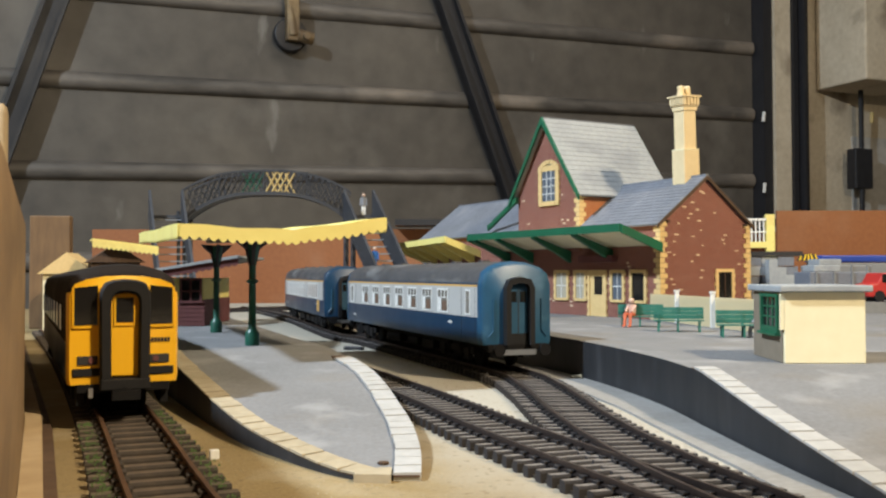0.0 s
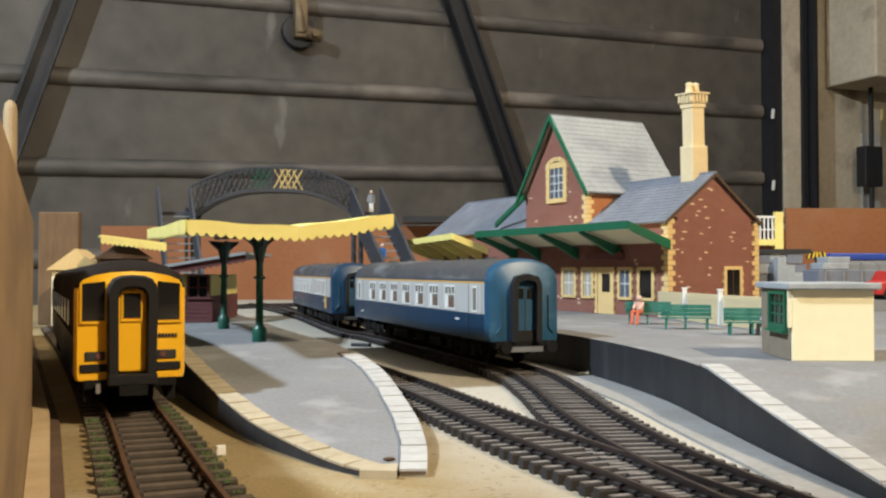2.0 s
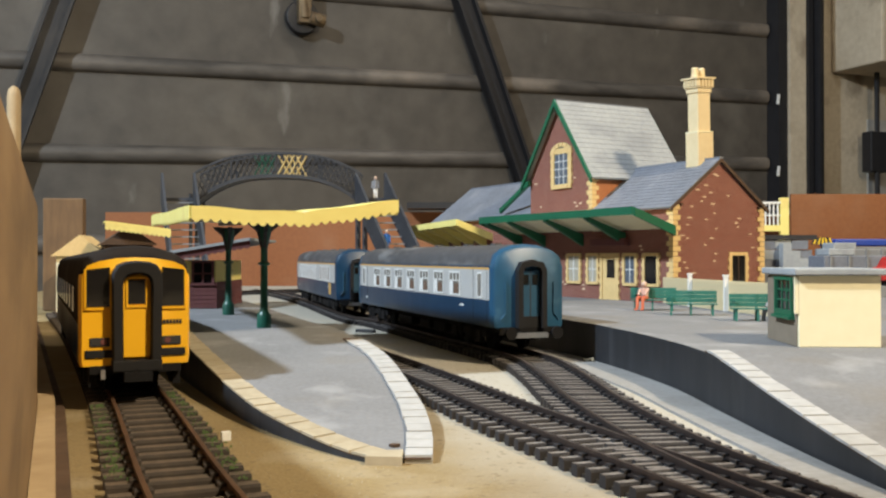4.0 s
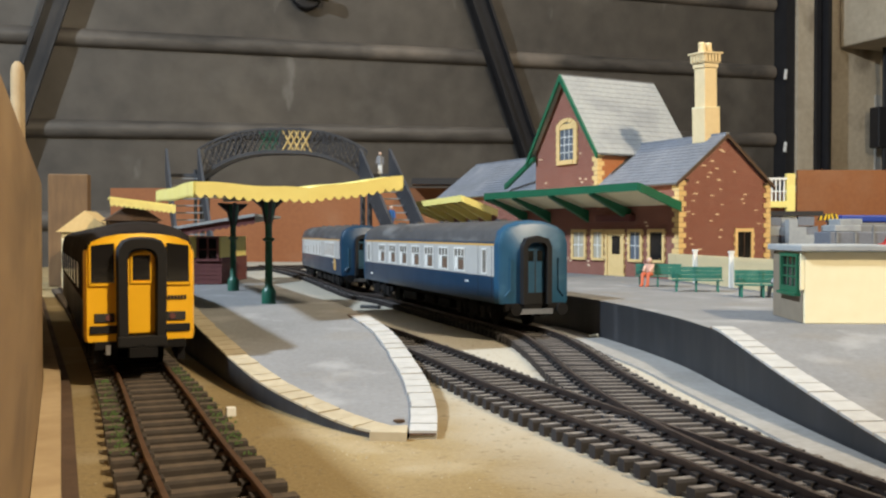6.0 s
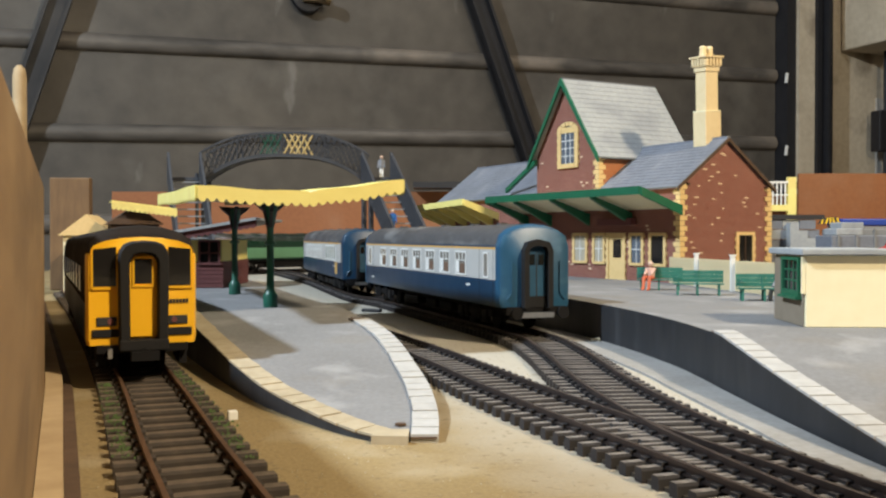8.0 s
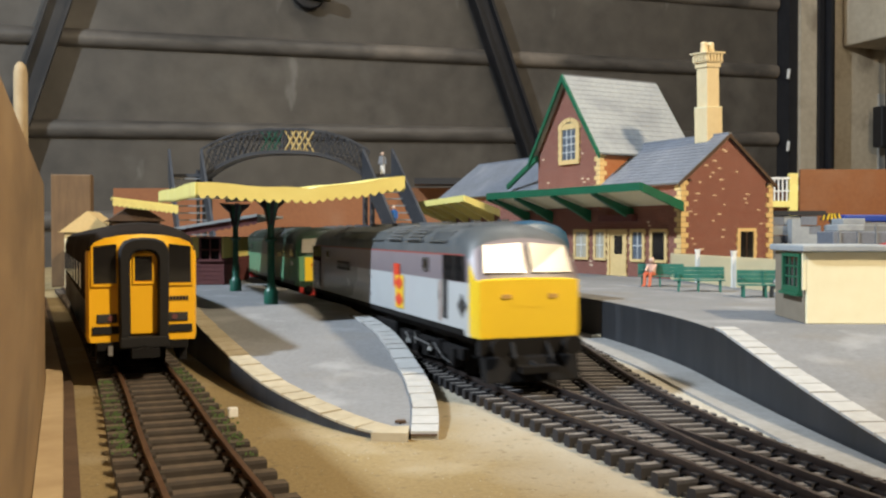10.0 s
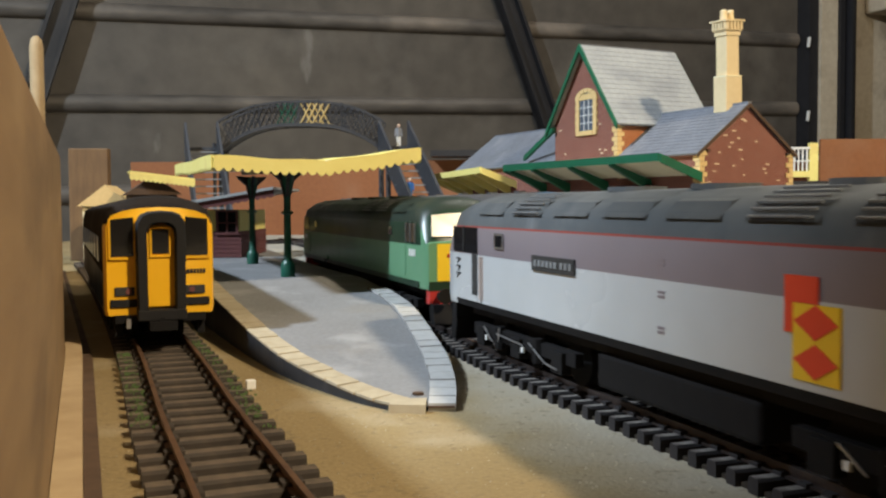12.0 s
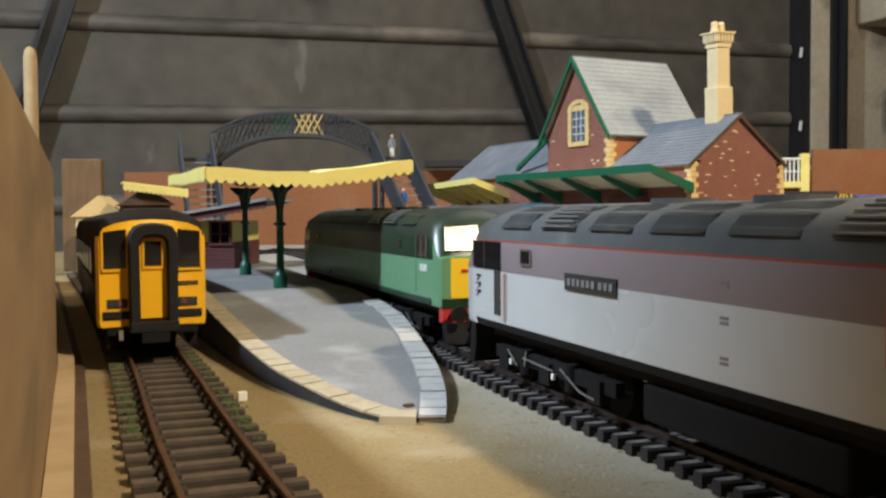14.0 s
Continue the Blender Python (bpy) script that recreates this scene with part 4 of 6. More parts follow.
def coach(name, label, brake=False):
    """A blue and grey coach, .262 m long."""
    t = thing(name, label, "coach")
    h = 0.131
    L = [0.0115, 0.0135, 0.0235, 0.0372, 0.0382, 0.0390]
    rings = [band_ring(x, hw, L, zt) for x, hw, zt in ((-h, 0.0158, 0.0462), (-h + 0.0012, 0.0174, 0.0478), (-h + 0.006, 0.0178, 0.0488), (h - 0.006, 0.0178, 0.0488), (h - 0.0012, 0.0174, 0.0478), (h, 0.0158, 0.0462))]

    def pick(c, n):
        if abs(c.x) > h - 0.0055 and not (c.z > 0.039 and abs(c.x) < h - 0.0058):
            return 2
        if c.z > 0.0392:
            return 3
        if c.z > 0.0382:
            return 0
        if c.z > 0.0372:
            return 4
        return 1 if c.z > 0.0235 else 0
    bm = bmesh.new()
    loft(bm, rings, pick)
    body = part("body", bm, ["rail_blue", "coach_grey", "rail_blue" if brake else "end_blue", "train_roof", "lining"], t, smooth=True)
    part("underframe", boxes((-h + 0.002, h - 0.002, -0.012, 0.012, 0.0085, 0.0116)), "underframe", t)
    for x0, x1 in ((-0.04, -0.012), (0.004, 0.022), (0.03, 0.05)):
        part("battery_box", boxes((x0, x1, -0.0138, 0.0138, 0.004, 0.0088)), "underframe", t, bevel=0.0005)
    for x in (-0.088, 0.088):
        bogie(t, x, 0.034, False)
    # windows: frame, pane, top lights
    xs = [-0.0775 + 0.0258 * i for i in range(7)]
    sizes = [(x, 0.0075) for x in xs] + [(-0.113, 0.0026), (0.113, 0.0026)]
    if brake:
        sizes = [(0.045 + 0.0115 * i, 0.0036) for i in range(5)] + [(-0.095 + 0.021 * i, 0.0052) for i in range(6)]
    for s in (-1, 1):
        for x, w in sizes:
            z0, z1 = 0.0250, 0.0352
            bm = bmesh.new()
            plate(bm, x - w, x + w, z0, z1, 0.01765, s, 0.0003)
            pane = part("window", bm, "coach_pane", body)
            bm = bmesh.new()
            f = 0.0007
            for q in ((x - w - f, x - w + 0.0001, z0 - f, z1 + f), (x + w - 0.0001, x + w + f, z0 - f, z1 + f), (x - w, x + w, z0 - f, z0), (x - w, x + w, z1, z1 + f)):
                plate(bm, *q, 0.0177, s, 0.0005)
            if w > 0.004:
                plate(bm, x - w, x + w, 0.0313, 0.0317, 0.0177, s, 0.0004)
                for k in (-0.34, 0.34):
                    plate(bm, x + w * k - 0.0004, x + w * k + 0.0004, 0.0317, z1, 0.0177, s, 0.0004)
            part("window_frame", bm, "white_trim", pane, "white window surround")
            if w > 0.004:
                bm = bmesh.new()
                plate(bm, x - w * 0.15, x + w * 0.75, z0 + 0.0003, 0.0300, 0.0178, s, 0.0002)
                part("seat_back", bm, "seat_brown", pane, "brown seat back behind the glass")
                bm = bmesh.new()
                plate(bm, x - w * 0.95, x - w * 0.35, z0 + 0.0002, 0.0312, 0.0178, s, 0.0002)
                part("curtain", bm, "white_trim", pane, "white curtain")
        for x in (-0.122, -0.104, 0.104, 0.122):
            bm = bmesh.new()
            plate(bm, x - 0.0002, x + 0.0002, 0.0135, 0.0372, 0.01755, s)
            part("door_seam", bm, "interior_dark", body)
        bm = bmesh.new()
        for k in range(4):
            plate(bm, -0.1085 + k * 0.0016, -0.1075 + k * 0.0016, 0.0158, 0.0170, 0.01755, s)
            plate(bm, 0.085 + k * 0.0016, 0.086 + k * 0.0016, 0.0195, 0.0206, 0.01755, s)
        part("number_bars", bm, "white_trim", body, "small white number bars")
        if brake:
            bm = bmesh.new()
            plate(bm, 0.0935, 0.1045, 0.0145, 0.0232, 0.01765, s)
            part("yellow_stripe", bm, "lining", body, "orange door patch")
    for d in (-1, 1):
        e = d * h
        # corridor connection
        bm = bmesh.new()
        prof = [(-0.0072, 0.0115), (-0.0072, 0.037), (-0.0055, 0.0405), (0, 0.0418), (0.0055, 0.0405), (0.0072, 0.037), (0.0072, 0.0115)]
        inner = [(-0.0048, 0.0115), (-0.0048, 0.0365), (-0.0037, 0.0383), (0, 0.039), (0.0037, 0.0383), (0.0048, 0.0365), (0.0048, 0.0115)]
        for i in range(6):
            q = [prof[i], prof[i + 1], inner[i + 1], inner[i]]
            prism(bm, [(e, y, z) for y, z in q], (d * 0.0042, 0, 0))
        gang = part("gangway", bm, "rubber", t, "black rubber corridor connection")
        part("corridor_door", boxes((*sorted((e, e + d * 0.001)), -0.0047, 0.0047, 0.0165, 0.037)), "end_blue", gang)
        part("door_foot", boxes((*sorted((e, e + d * 0.0014)), -0.0047, 0.0047, 0.0116, 0.0165)), "rubber", gang)
        for s in (-1, 1):
            part("door_window", boxes((*sorted((e + d * 0.001, e + d * 0.0013)), *sorted((s * 0.0009, s * 0.0036)), 0.0305, 0.0352)), "dark_glass", gang)
        part("door_seam", boxes((*sorted((e + d * 0.001, e + d * 0.0012)), -0.0002, 0.0002, 0.0165, 0.0365)), "interior_dark", gang)
        for s in (-1, 1):
            bm = bmesh.new()
            rod(bm, (e + d * 0.0004, s * 0.0122, 0.018), (e + d * 0.0004, s * 0.0122, 0.032), 0.0004, 5)
            rod(bm, (e + d * 0.0004, s * 0.0122, 0.018), (e + d * 0.0004, s * 0.0148, 0.015), 0.0004, 5)
            part("handrail", bm, "end_blue", body)
        bm = boxes((*sorted((e - d * 0.002, e + d * 0.001)), -0.0150, 0.0150, 0.0085, 0.0118))
        beam = part("buffer_beam", bm, "underframe", t)
        buffers(beam, e, d, 0.0095)
        part("step_board", boxes((*sorted((e + d * 0.003, e + d * 0.0045)), -0.0095, 0.0075, 0.0072, 0.0095)), "silver", t, "worn bare metal coupling bar")
    for x in (-0.09, -0.05, 0.0, 0.05, 0.09):
        part("roof_vent", boxes((x - 0.003, x + 0.003, -0.002, 0.002, 0.0484, 0.0496)), "train_roof", body)
    return t


M["coach_pane"] = glass_material("coach_pane", (0.20, 0.19, 0.17), 0.15)


def railcar():
    """A yellow-ended unit; its end faces local +x, origin under that end."""
    t = thing("diesel_unit", "yellow-ended multiple unit with black corridor surround", "train")
    L = [0.0100, 0.0120, 0.0235, 0.0385, 0.0398]
    rings = [band_ring(x, hw, L, zt) for x, hw, zt in ((-0.262, 0.0175, 0.0470), (-0.008, 0.0184, 0.0492), (-0.003, 0.0184, 0.0488), (-0.0014, 0.0181, 0.0470), (0.0, 0.0174, 0.0452))]

    def pick(c, n):
        if c.x > -0.0035 and (c.z < 0.0402 or c.x > -0.0001):
            return 0
        return 1 if c.z > 0.0398 else 2 if c.z > 0.0235 else 3
    bm = bmesh.new()
    loft(bm, rings, pick)
    body = part("body", bm, ["yellow_end", "roof_brown", "roof_brown", "rail_blue"], t, smooth=True)
    for s in (-1, 1):
        bm = bmesh.new()
        y0, y1 = sorted((s * 0.0086, s * 0.0160))
        q = [(y0, 0.0292), (y1, 0.0292), (y1, 0.0412), (y0, 0.0420)] if s > 0 else [(y0, 0.0292), (y1, 0.0292), (y1, 0.0420), (y0, 0.0412)]
        prism(bm, [(-0.0006, y, z) for y, z in q], (0.0010, 0, 0))
        part("cab_window", bm, "dark_glass", body)
        bm = boxes((-0.0006, 0.0008, y0 - 0.0006, y1 + 0.0006, 0.0282, 0.0290), (-0.0006, 0.0008, y0 - 0.0007, y0 - 0.0001, 0.0282, 0.0414), (-0.0006, 0.0008, y1 + 0.0001, y1 + 0.0007, 0.0282, 0.0414))
        part("window_frame", bm, "yellow_end", body)
        part("lamp_panel", boxes((-0.0006, 0.0006, *sorted((s * 0.0085, s * 0.0150)), 0.0163, 0.0192)), "interior_dark", body, "dark lamp cluster", bevel=0.0003)
        bm = bmesh.new()
        rod(bm, (0.0004, s * 0.0105, 0.0178), (0.0009, s * 0.0105, 0.0178), 0.0010, 12)
        part("tail_lamp", bm, "maroon", body, "dull red tail lamp")
        part("bumper_strip", boxes((-0.0006, 0.0007, *sorted((s * 0.0075, s * 0.0165)), 0.0126, 0.0152)), "rubber", body, "black rubber bumper strip", bevel=0.0003)
    bm = bmesh.new()
    for k in range(6):
        box(bm, -0.0002, 0.0005, 0.0090 + k * 0.0011, 0.0097 + k * 0.0011, 0.0233, 0.0246)
    part("number_bars", bm, "interior_dark", body, "row of small black number bars")
    # corridor surround: a thick rubber arch
    bm = bmesh.new()
    outer = [(-0.0079, 0.0110), (-0.0082, 0.0375), (-0.0079, 0.0405), (-0.0064, 0.0428), (-0.0038, 0.0438), (0, 0.0441), (0.0038, 0.0438), (0.0064, 0.0428), (0.0079, 0.0405), (0.0082, 0.0375), (0.0079, 0.0110)]
    inner = [(-0.0044, 0.0110), (-0.0046, 0.0362), (-0.0043, 0.0378), (-0.0034, 0.0390), (-0.0020, 0.0396), (0, 0.0398), (0.0020, 0.0396), (0.0034, 0.0390), (0.0043, 0.0378), (0.0046, 0.0362), (0.0044, 0.0110)]
    rings = []
    for (yo, zo), (yi, zi) in zip(outer, inner):
        ym, zm, yq, zq = yo * 0.85 + yi * 0.15, zo * 0.85 + zi * 0.15, yo * 0.15 + yi * 0.85, zo * 0.15 + zi * 0.85
        rings.append([(-0.0005, yo, zo), (0.0048, yo, zo), (0.0056, ym, zm), (0.0056, yq, zq), (0.0048, yi, zi), (-0.0005, yi, zi)])
    loft(bm, rings)
    gang = part("gangway", bm, "rubber", t, "black rubber corridor surround", smooth=True)
    door = part("corridor_door", boxes((-0.0005, 0.0020, -0.0046, 0.0046, 0.0128, 0.0390)), "yellow_end", gang, "yellow corridor door")
    part("door_window", boxes((0.0019, 0.0023, -0.0028, 0.0028, 0.0300, 0.0380)), "dark_glass", door)
    bm = boxes((0.0018, 0.0026, -0.0035, -0.0029, 0.0294, 0.0386), (0.0018, 0.0026, 0.0029, 0.0035, 0.0294, 0.0386), (0.0018, 0.0026, -0.0035, 0.0035, 0.0289, 0.0295), (0.0018, 0.0026, -0.0035, 0.0035, 0.0382, 0.0388))
    part("window_frame", bm, "yellow_end", door)
    part("door_sill", boxes((-0.0005, 0.0066, -0.0080, 0.0080, 0.0085, 0.0120)), "rubber", gang, bevel=0.0004)
    part("underframe", boxes((-0.255, -0.002, -0.0140, 0.0140, 0.0070, 0.0101)), "underframe", t)
    bm = bmesh.new()
    rod(bm, (-0.001, 0, 0.0075), (0.008, 0, 0.0075), 0.002, 8)
    box(bm, 0.004, 0.009, -0.0045, 0.0045, 0.0055, 0.0085)
    part("coupling", bm, "underframe", t)
    part("air_pipe", boxes((0.001, 0.003, -0.0115, -0.0101, 0.0060, 0.0090)), "silver", t, "bare metal pipe end")
    bm = bmesh.new()
    box(bm, -0.0015, 0.0012, -0.0150, 0.0150, 0.0075, 0.0101)
    part("headstock", bm, "underframe", t)
    for s in (-1, 1):
        part("frame_step", boxes((-0.012, -0.002, *sorted((s * 0.0125, s * 0.0150)), 0.0030, 0.0098)), "underframe", t)
    for x in (-0.036, -0.215):
        bogie(t, x, 0.034, False)
    for s in (-1, 1):
        for i in range(8):
            bm = bmesh.new()
            plate(bm, -0.235 + i * 0.027, -0.220 + i * 0.027, 0.0260, 0.0350, 0.0183, s)
            part("side_window", bm, "dark_glass", body)
    return t


freight_loco = grey_loco()
second_loco = green_loco()
blue_coach = coach("passenger_coach", "blue and grey passenger coach with white-framed windows")
tall = Matrix.Diagonal((1.0, 1.0, 1.045, 1.0))
blue_coach.matrix_basis = pose(0.0015, 0.5622, 0.0053, 0, 0, -71.5) @ tall
brake_coach = coach("brake_coach", "blue and grey brake coach with an orange door patch", True)
brake_coach.matrix_basis = pose(-0.094, 0.8515, 0.0053, 0, 0, -75.0) @ tall
unit = railcar()
unit.matrix_basis = pose(-0.0988, 0.309, 0.005, 0, 0, -66.5) @ Matrix.Diagonal((1.0, 0.956, 1.0, 1.0))


# ---- station building: local x into the depth, y along the front, z from the platform ----
def opening(parent, y0, y1, z0, z1, face, kind="window", arch=False, bars=(1, 2), pane="dark_glass", frame_mat="white_trim", rim=0.0024):
    """A stone-trimmed opening on the front (face 'f', plane x=0) or the end gable ('g', plane y=0)."""
    def put(bm, a0, a1, b0, b1, d0, d1):
        if face == "f":
            box(bm, -d1, -d0, a0, a1, b0, b1)
        else:
            box(bm, a0, a1, -d1, -d0, b0, b1)
    w = part(kind, (lambda bm: (put(bm, y0, y1, z0, z1, 0.0001, 0.0005), bm)[1])(bmesh.new()), pane, parent)
    bm = bmesh.new()
    put(bm, y0 - rim, y0, z0 - (0.0 if kind == "door" else rim * 0.8), z1 + rim, 0, 0.0013)
    put(bm, y1, y1 + rim, z0 - (0.0 if kind == "door" else rim * 0.8), z1 + rim, 0, 0.0013)
    put(bm, y0, y1, z1, z1 + rim, 0, 0.00125)
    if kind != "door":
        put(bm, y0, y1, z0 - rim * 0.8, z0, 0, 0.0018)
    part("stone_surround", bm, "stone_buff", w, "buff stone surround")
    # toothed stones beside it
    k, z = 0, z0
    while z < z1 + rim * 0.5:
        if k % 2 == 0:
            for a in (y0 - rim - 0.0011, y1 + rim):
                bm = bmesh.new()
                put(bm, a, a + 0.0011, z, z + 0.0026, 0, 0.0011)
                part("stone", bm, "stone_buff", w)
        z += 0.003
        k += 1
    if arch:
        c, r = (y0 + y1) / 2, (y1 - y0) / 2
        for i in range(7):
            a, b = math.pi * i / 7 + 0.03, math.pi * (i + 1) / 7 - 0.03
            q = [(c + rr * math.cos(t), z1 - 0.001 + rr * 0.62 * math.sin(t)) for t, rr in ((a, r), (b, r), (b, r + rim * 1.2), (a, r + rim * 1.2))]
            bm = bmesh.new()
            prism(bm, [(-0.0004, y, z + 0.001) for y, z in q], (-0.0012, 0, 0))
            part("arch_stone", bm, "stone_buff", w)
        bm = bmesh.new()
        prism(bm, [(-0.0002, c + r * math.cos(t), z1 + r * 0.62 * math.sin(t)) for t in np.linspace(0, math.pi, 9)], (-0.0003, 0, 0))
        part("arch_pane", bm, pane, w)
    bm = bmesh.new()
    nv, nh = bars
    for i in range(1, nv + 1):
        y = y0 + (y1 - y0) * i / (nv + 1)
        put(bm, y - 0.0003, y + 0.0003, z0, z1 + (0.003 if arch else 0), 0.0005, 0.0009)
    for i in range(1, nh + 1):
        z = z0 + (z1 - z0) * i / (nh + 1)
        put(bm, y0, y1, z - 0.0003, z + 0.0003, 0.0005, 0.00085)
    if nv + nh:
        part("glazing_grid", bm, frame_mat, w)
    else:
        bm.free()
    return w


def slate_slope(parent, y0, y1, x_eave, z_eave, x_ridge, z_ridge, mat, courses=14, name="roof"):
    """One roof slope in overlapping courses, each a slightly proud strip."""
    bm = bmesh.new()
    e, r = np.array((x_eave, z_eave)), np.array((x_ridge, z_ridge))
    d = (r - e) / np.hypot(*(r - e))
    n = np.array((-d[1], d[0]))
    n = n if n[1] > 0 else -n
    for i in range(courses):
        a, b = e + (r - e) * i / courses, e + (r - e) * (i + 1) / courses
        q = [a - n * 0.0003, b - n * 0.0003, b + n * 0.0009, a + n * 0.00115]
        prism(bm, [(p[0], y0, p[1]) for p in q], (0, y1 - y0, 0))
        part("slate_course", bm, mat, parent)
        bm = bmesh.new()
    bm.free()


def station():
    W, Ln, ze, za = 0.0854, 0.348, 0.067, 0.0995
    t = thing("station_building", "red brick station with slate roofs, green trim and buff stone", "station", pose(0.162, 0.644, 0.018, 0, 0, 28))
    bm = bmesh.new()
    prism(bm, [(0, 0, 0), (W, 0, 0), (W, 0, ze), (W / 2, 0, za), (0, 0, ze)], (0, Ln, 0))
    wall = part("wall", bm, "brick", t)
    # roofs
    ov, s = 0.004, (za - ze) / (W / 2)
    for y0, y1 in ((-0.002, 0.0895), (0.172, Ln + 0.002)):
        mat = "slate"
        slate_slope(t, y0, y1, -ov, ze - ov * s + 0.0015, W / 2, za + 0.0015, mat)
    slate_slope(t, -0.002, Ln + 0.002, W + ov, ze - ov * s + 0.0015, W / 2, za + 0.0015, "slate")
    part("ridge_tiles", boxes((W / 2 - 0.0016, W / 2 + 0.0016, -0.002, Ln, za + 0.001, za + 0.0032)), "slate", t)
    # dark verge on the end gable
    for x in (-ov, W + ov):
        bm = bmesh.new()
        prism(bm, [(x, -0.0026, ze - ov * s - 0.0004), (W / 2, -0.0026, za - 0.0004), (W / 2, -0.0026, za + 0.0022), (x, -0.0026, ze - ov * s + 0.0022)], (0, 0.001, 0))
        part("verge", bm, "timber_dark", t)
    for x in (0.006, 0.0805):
        part("purlin_end", boxes((x - 0.001, x + 0.001, -0.0026, 0.0, ze + (min(x, W - x)) * s - 0.0042, ze + (min(x, W - x)) * s - 0.0026)), "timber_dark", t)
    # tower with cross gable
    a, b, te, ta, xf = 0.0884, 0.1731, 0.0985, 0.157, -0.0015
    mid = (a + b) / 2
    bm = bmesh.new()
    prism(bm, [(xf, a, 0.05), (xf, b, 0.05), (xf, b, te), (xf, mid, ta), (xf, a, te)], (W + 0.001, 0, 0))
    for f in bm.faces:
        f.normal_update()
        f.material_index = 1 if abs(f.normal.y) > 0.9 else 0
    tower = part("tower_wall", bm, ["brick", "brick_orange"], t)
    sl = (ta - te) / (mid - a)
    for y in (a - 0.005, b + 0.005):
        bm = bmesh.new()
        z = te - 0.005 * sl
        n = 16
        d = 1 if y < mid else -1
        for i in range(n):
            p, q = i / n, (i + 1) / n
            y0, y1, z0, z1 = y + (mid - y) * p, y + (mid - y) * q, z + (ta - z) * p, z + (ta - z) * q
            prism(bm, [(-0.006, y0, z0 + 0.0002), (-0.006, y1, z1 + 0.0002), (-0.006, y1 - d * 0.0008, z1 + 0.0013), (-0.006, y0 - d * 0.00095, z0 + 0.00145)], (W + 0.010, 0, 0))
            part("slate_course", bm, "slate_pale", t, "pale dusty grey slates")
            bm = bmesh.new()
        bm.free()
        bm = bmesh.new()
        prism(bm, [(-0.0078, y - d * 0.001, z - 0.0030), (-0.0078, mid, ta - 0.0034), (-0.0078, mid, ta + 0.0020), (-0.0078, y - d * 0.001, z + 0.0016)], (0.0018, 0, 0))
        part("bargeboard", bm, "station_green", t, "green bargeboard")
        bm = bmesh.new()
        prism(bm, [(W + 0.003, y, z - 0.001), (W + 0.003, mid, ta - 0.001), (W + 0.003, mid, ta + 0.002), (W + 0.003, y, z + 0.002)], (0.0015, 0, 0))
        part("bargeboard", bm, "station_green", t, "green bargeboard")
    part("tower_ridge", boxes((-0.006, W + 0.004, mid - 0.0008, mid + 0.0008, ta + 0.0006, ta + 0.0024)), "slate", t)
    part("lead_flashing", boxes((0.0, W - 0.004, a - 0.0012, a, te - 0.007, te - 0.005)), "timber_dark", t)
    bm = bmesh.new()
    prism(bm, [(-0.0065, 0.170, 0.0925), (-0.0065, 0.216, 0.0705), (-0.0065, 0.216, 0.0745), (-0.0065, 0.170, 0.0965)], (0.003, 0, 0))
    part("lower_barge", bm, "station_green", t, "green sloping barge over the porch")
    tw = opening(tower, 0.1185, 0.1370, 0.0905, 0.1150, "f", arch=True, bars=(2, 3), pane="blue_glass", rim=0.0045)
    tw.matrix_basis = pose(xf - 0.0001, 0, 0)
    # front openings
    opening(wall, 0.0158, 0.0285, 0.0130, 0.0325, "f", bars=(0, 0))
    opening(wall, 0.0395, 0.0505, 0.0130, 0.0325, "f", bars=(1, 1), pane="blue_glass")
    d = opening(wall, 0.0600, 0.0770, 0.0, 0.0325, "f", "door", bars=(0, 0), pane="stone_buff")
    part("door_pane", boxes((-0.0010, -0.0004, 0.0625, 0.0715, 0.0165, 0.030)), "dark_glass", d)
    opening(wall, 0.0840, 0.0945, 0.0130, 0.0325, "f", bars=(1, 1), pane="pale_glass")
    opening(wall, 0.1065, 0.1205, 0.0130, 0.0325, "f", bars=(1, 1), pane="pale_glass")
    for y in (0.15, 0.19, 0.23, 0.27, 0.31):
        opening(wall, y, y + 0.013, 0.0130, 0.0325, "f", bars=(1, 1), pane="blue_glass")
    opening(wall, 0.0540, 0.0670, 0.0050, 0.0330, "g", bars=(1, 0), frame_mat="timber_dark")
    # quoins: alternating stones at the corners
    z, k = 0.0, 0
    while z < ze - 0.002:
        lx, ly = (0.0058, 0.0034) if k % 2 == 0 else (0.0034, 0.0058)
        part("quoin", boxes((-0.0009, lx, -0.0009, 0.0, z, z + 0.0033), (-0.0009, 0.0, 0.0, ly, z, z + 0.0033)), "stone_buff", wall)
        part("quoin", boxes((W - lx, W + 0.0009, -0.0009, 0.0, z, z + 0.0033)), "stone_buff", wall)
        z += 0.0036
        k += 1
    z, k = 0.062, 0
    while z < te - 0.002:
        lx, ly = (0.0058, 0.0034) if k % 2 == 0 else (0.0034, 0.0058)
        part("quoin", boxes((xf - 0.0009, xf + lx, a - 0.0009, a, z, z + 0.0033), (xf - 0.0009, xf, a, a + ly, z, z + 0.0033)), "stone_buff", tower)
        z += 0.0036
        k += 1
    # odd pale stones let into the brick
    rnd = random.Random(11)
    rows = [(rnd.uniform(0.008, W - 0.010), z + rnd.uniform(-0.0012, 0.0012)) for z in np.arange(0.006, 0.094, 0.0032) for _ in range(2 if rnd.random() < 0.45 else 1)]
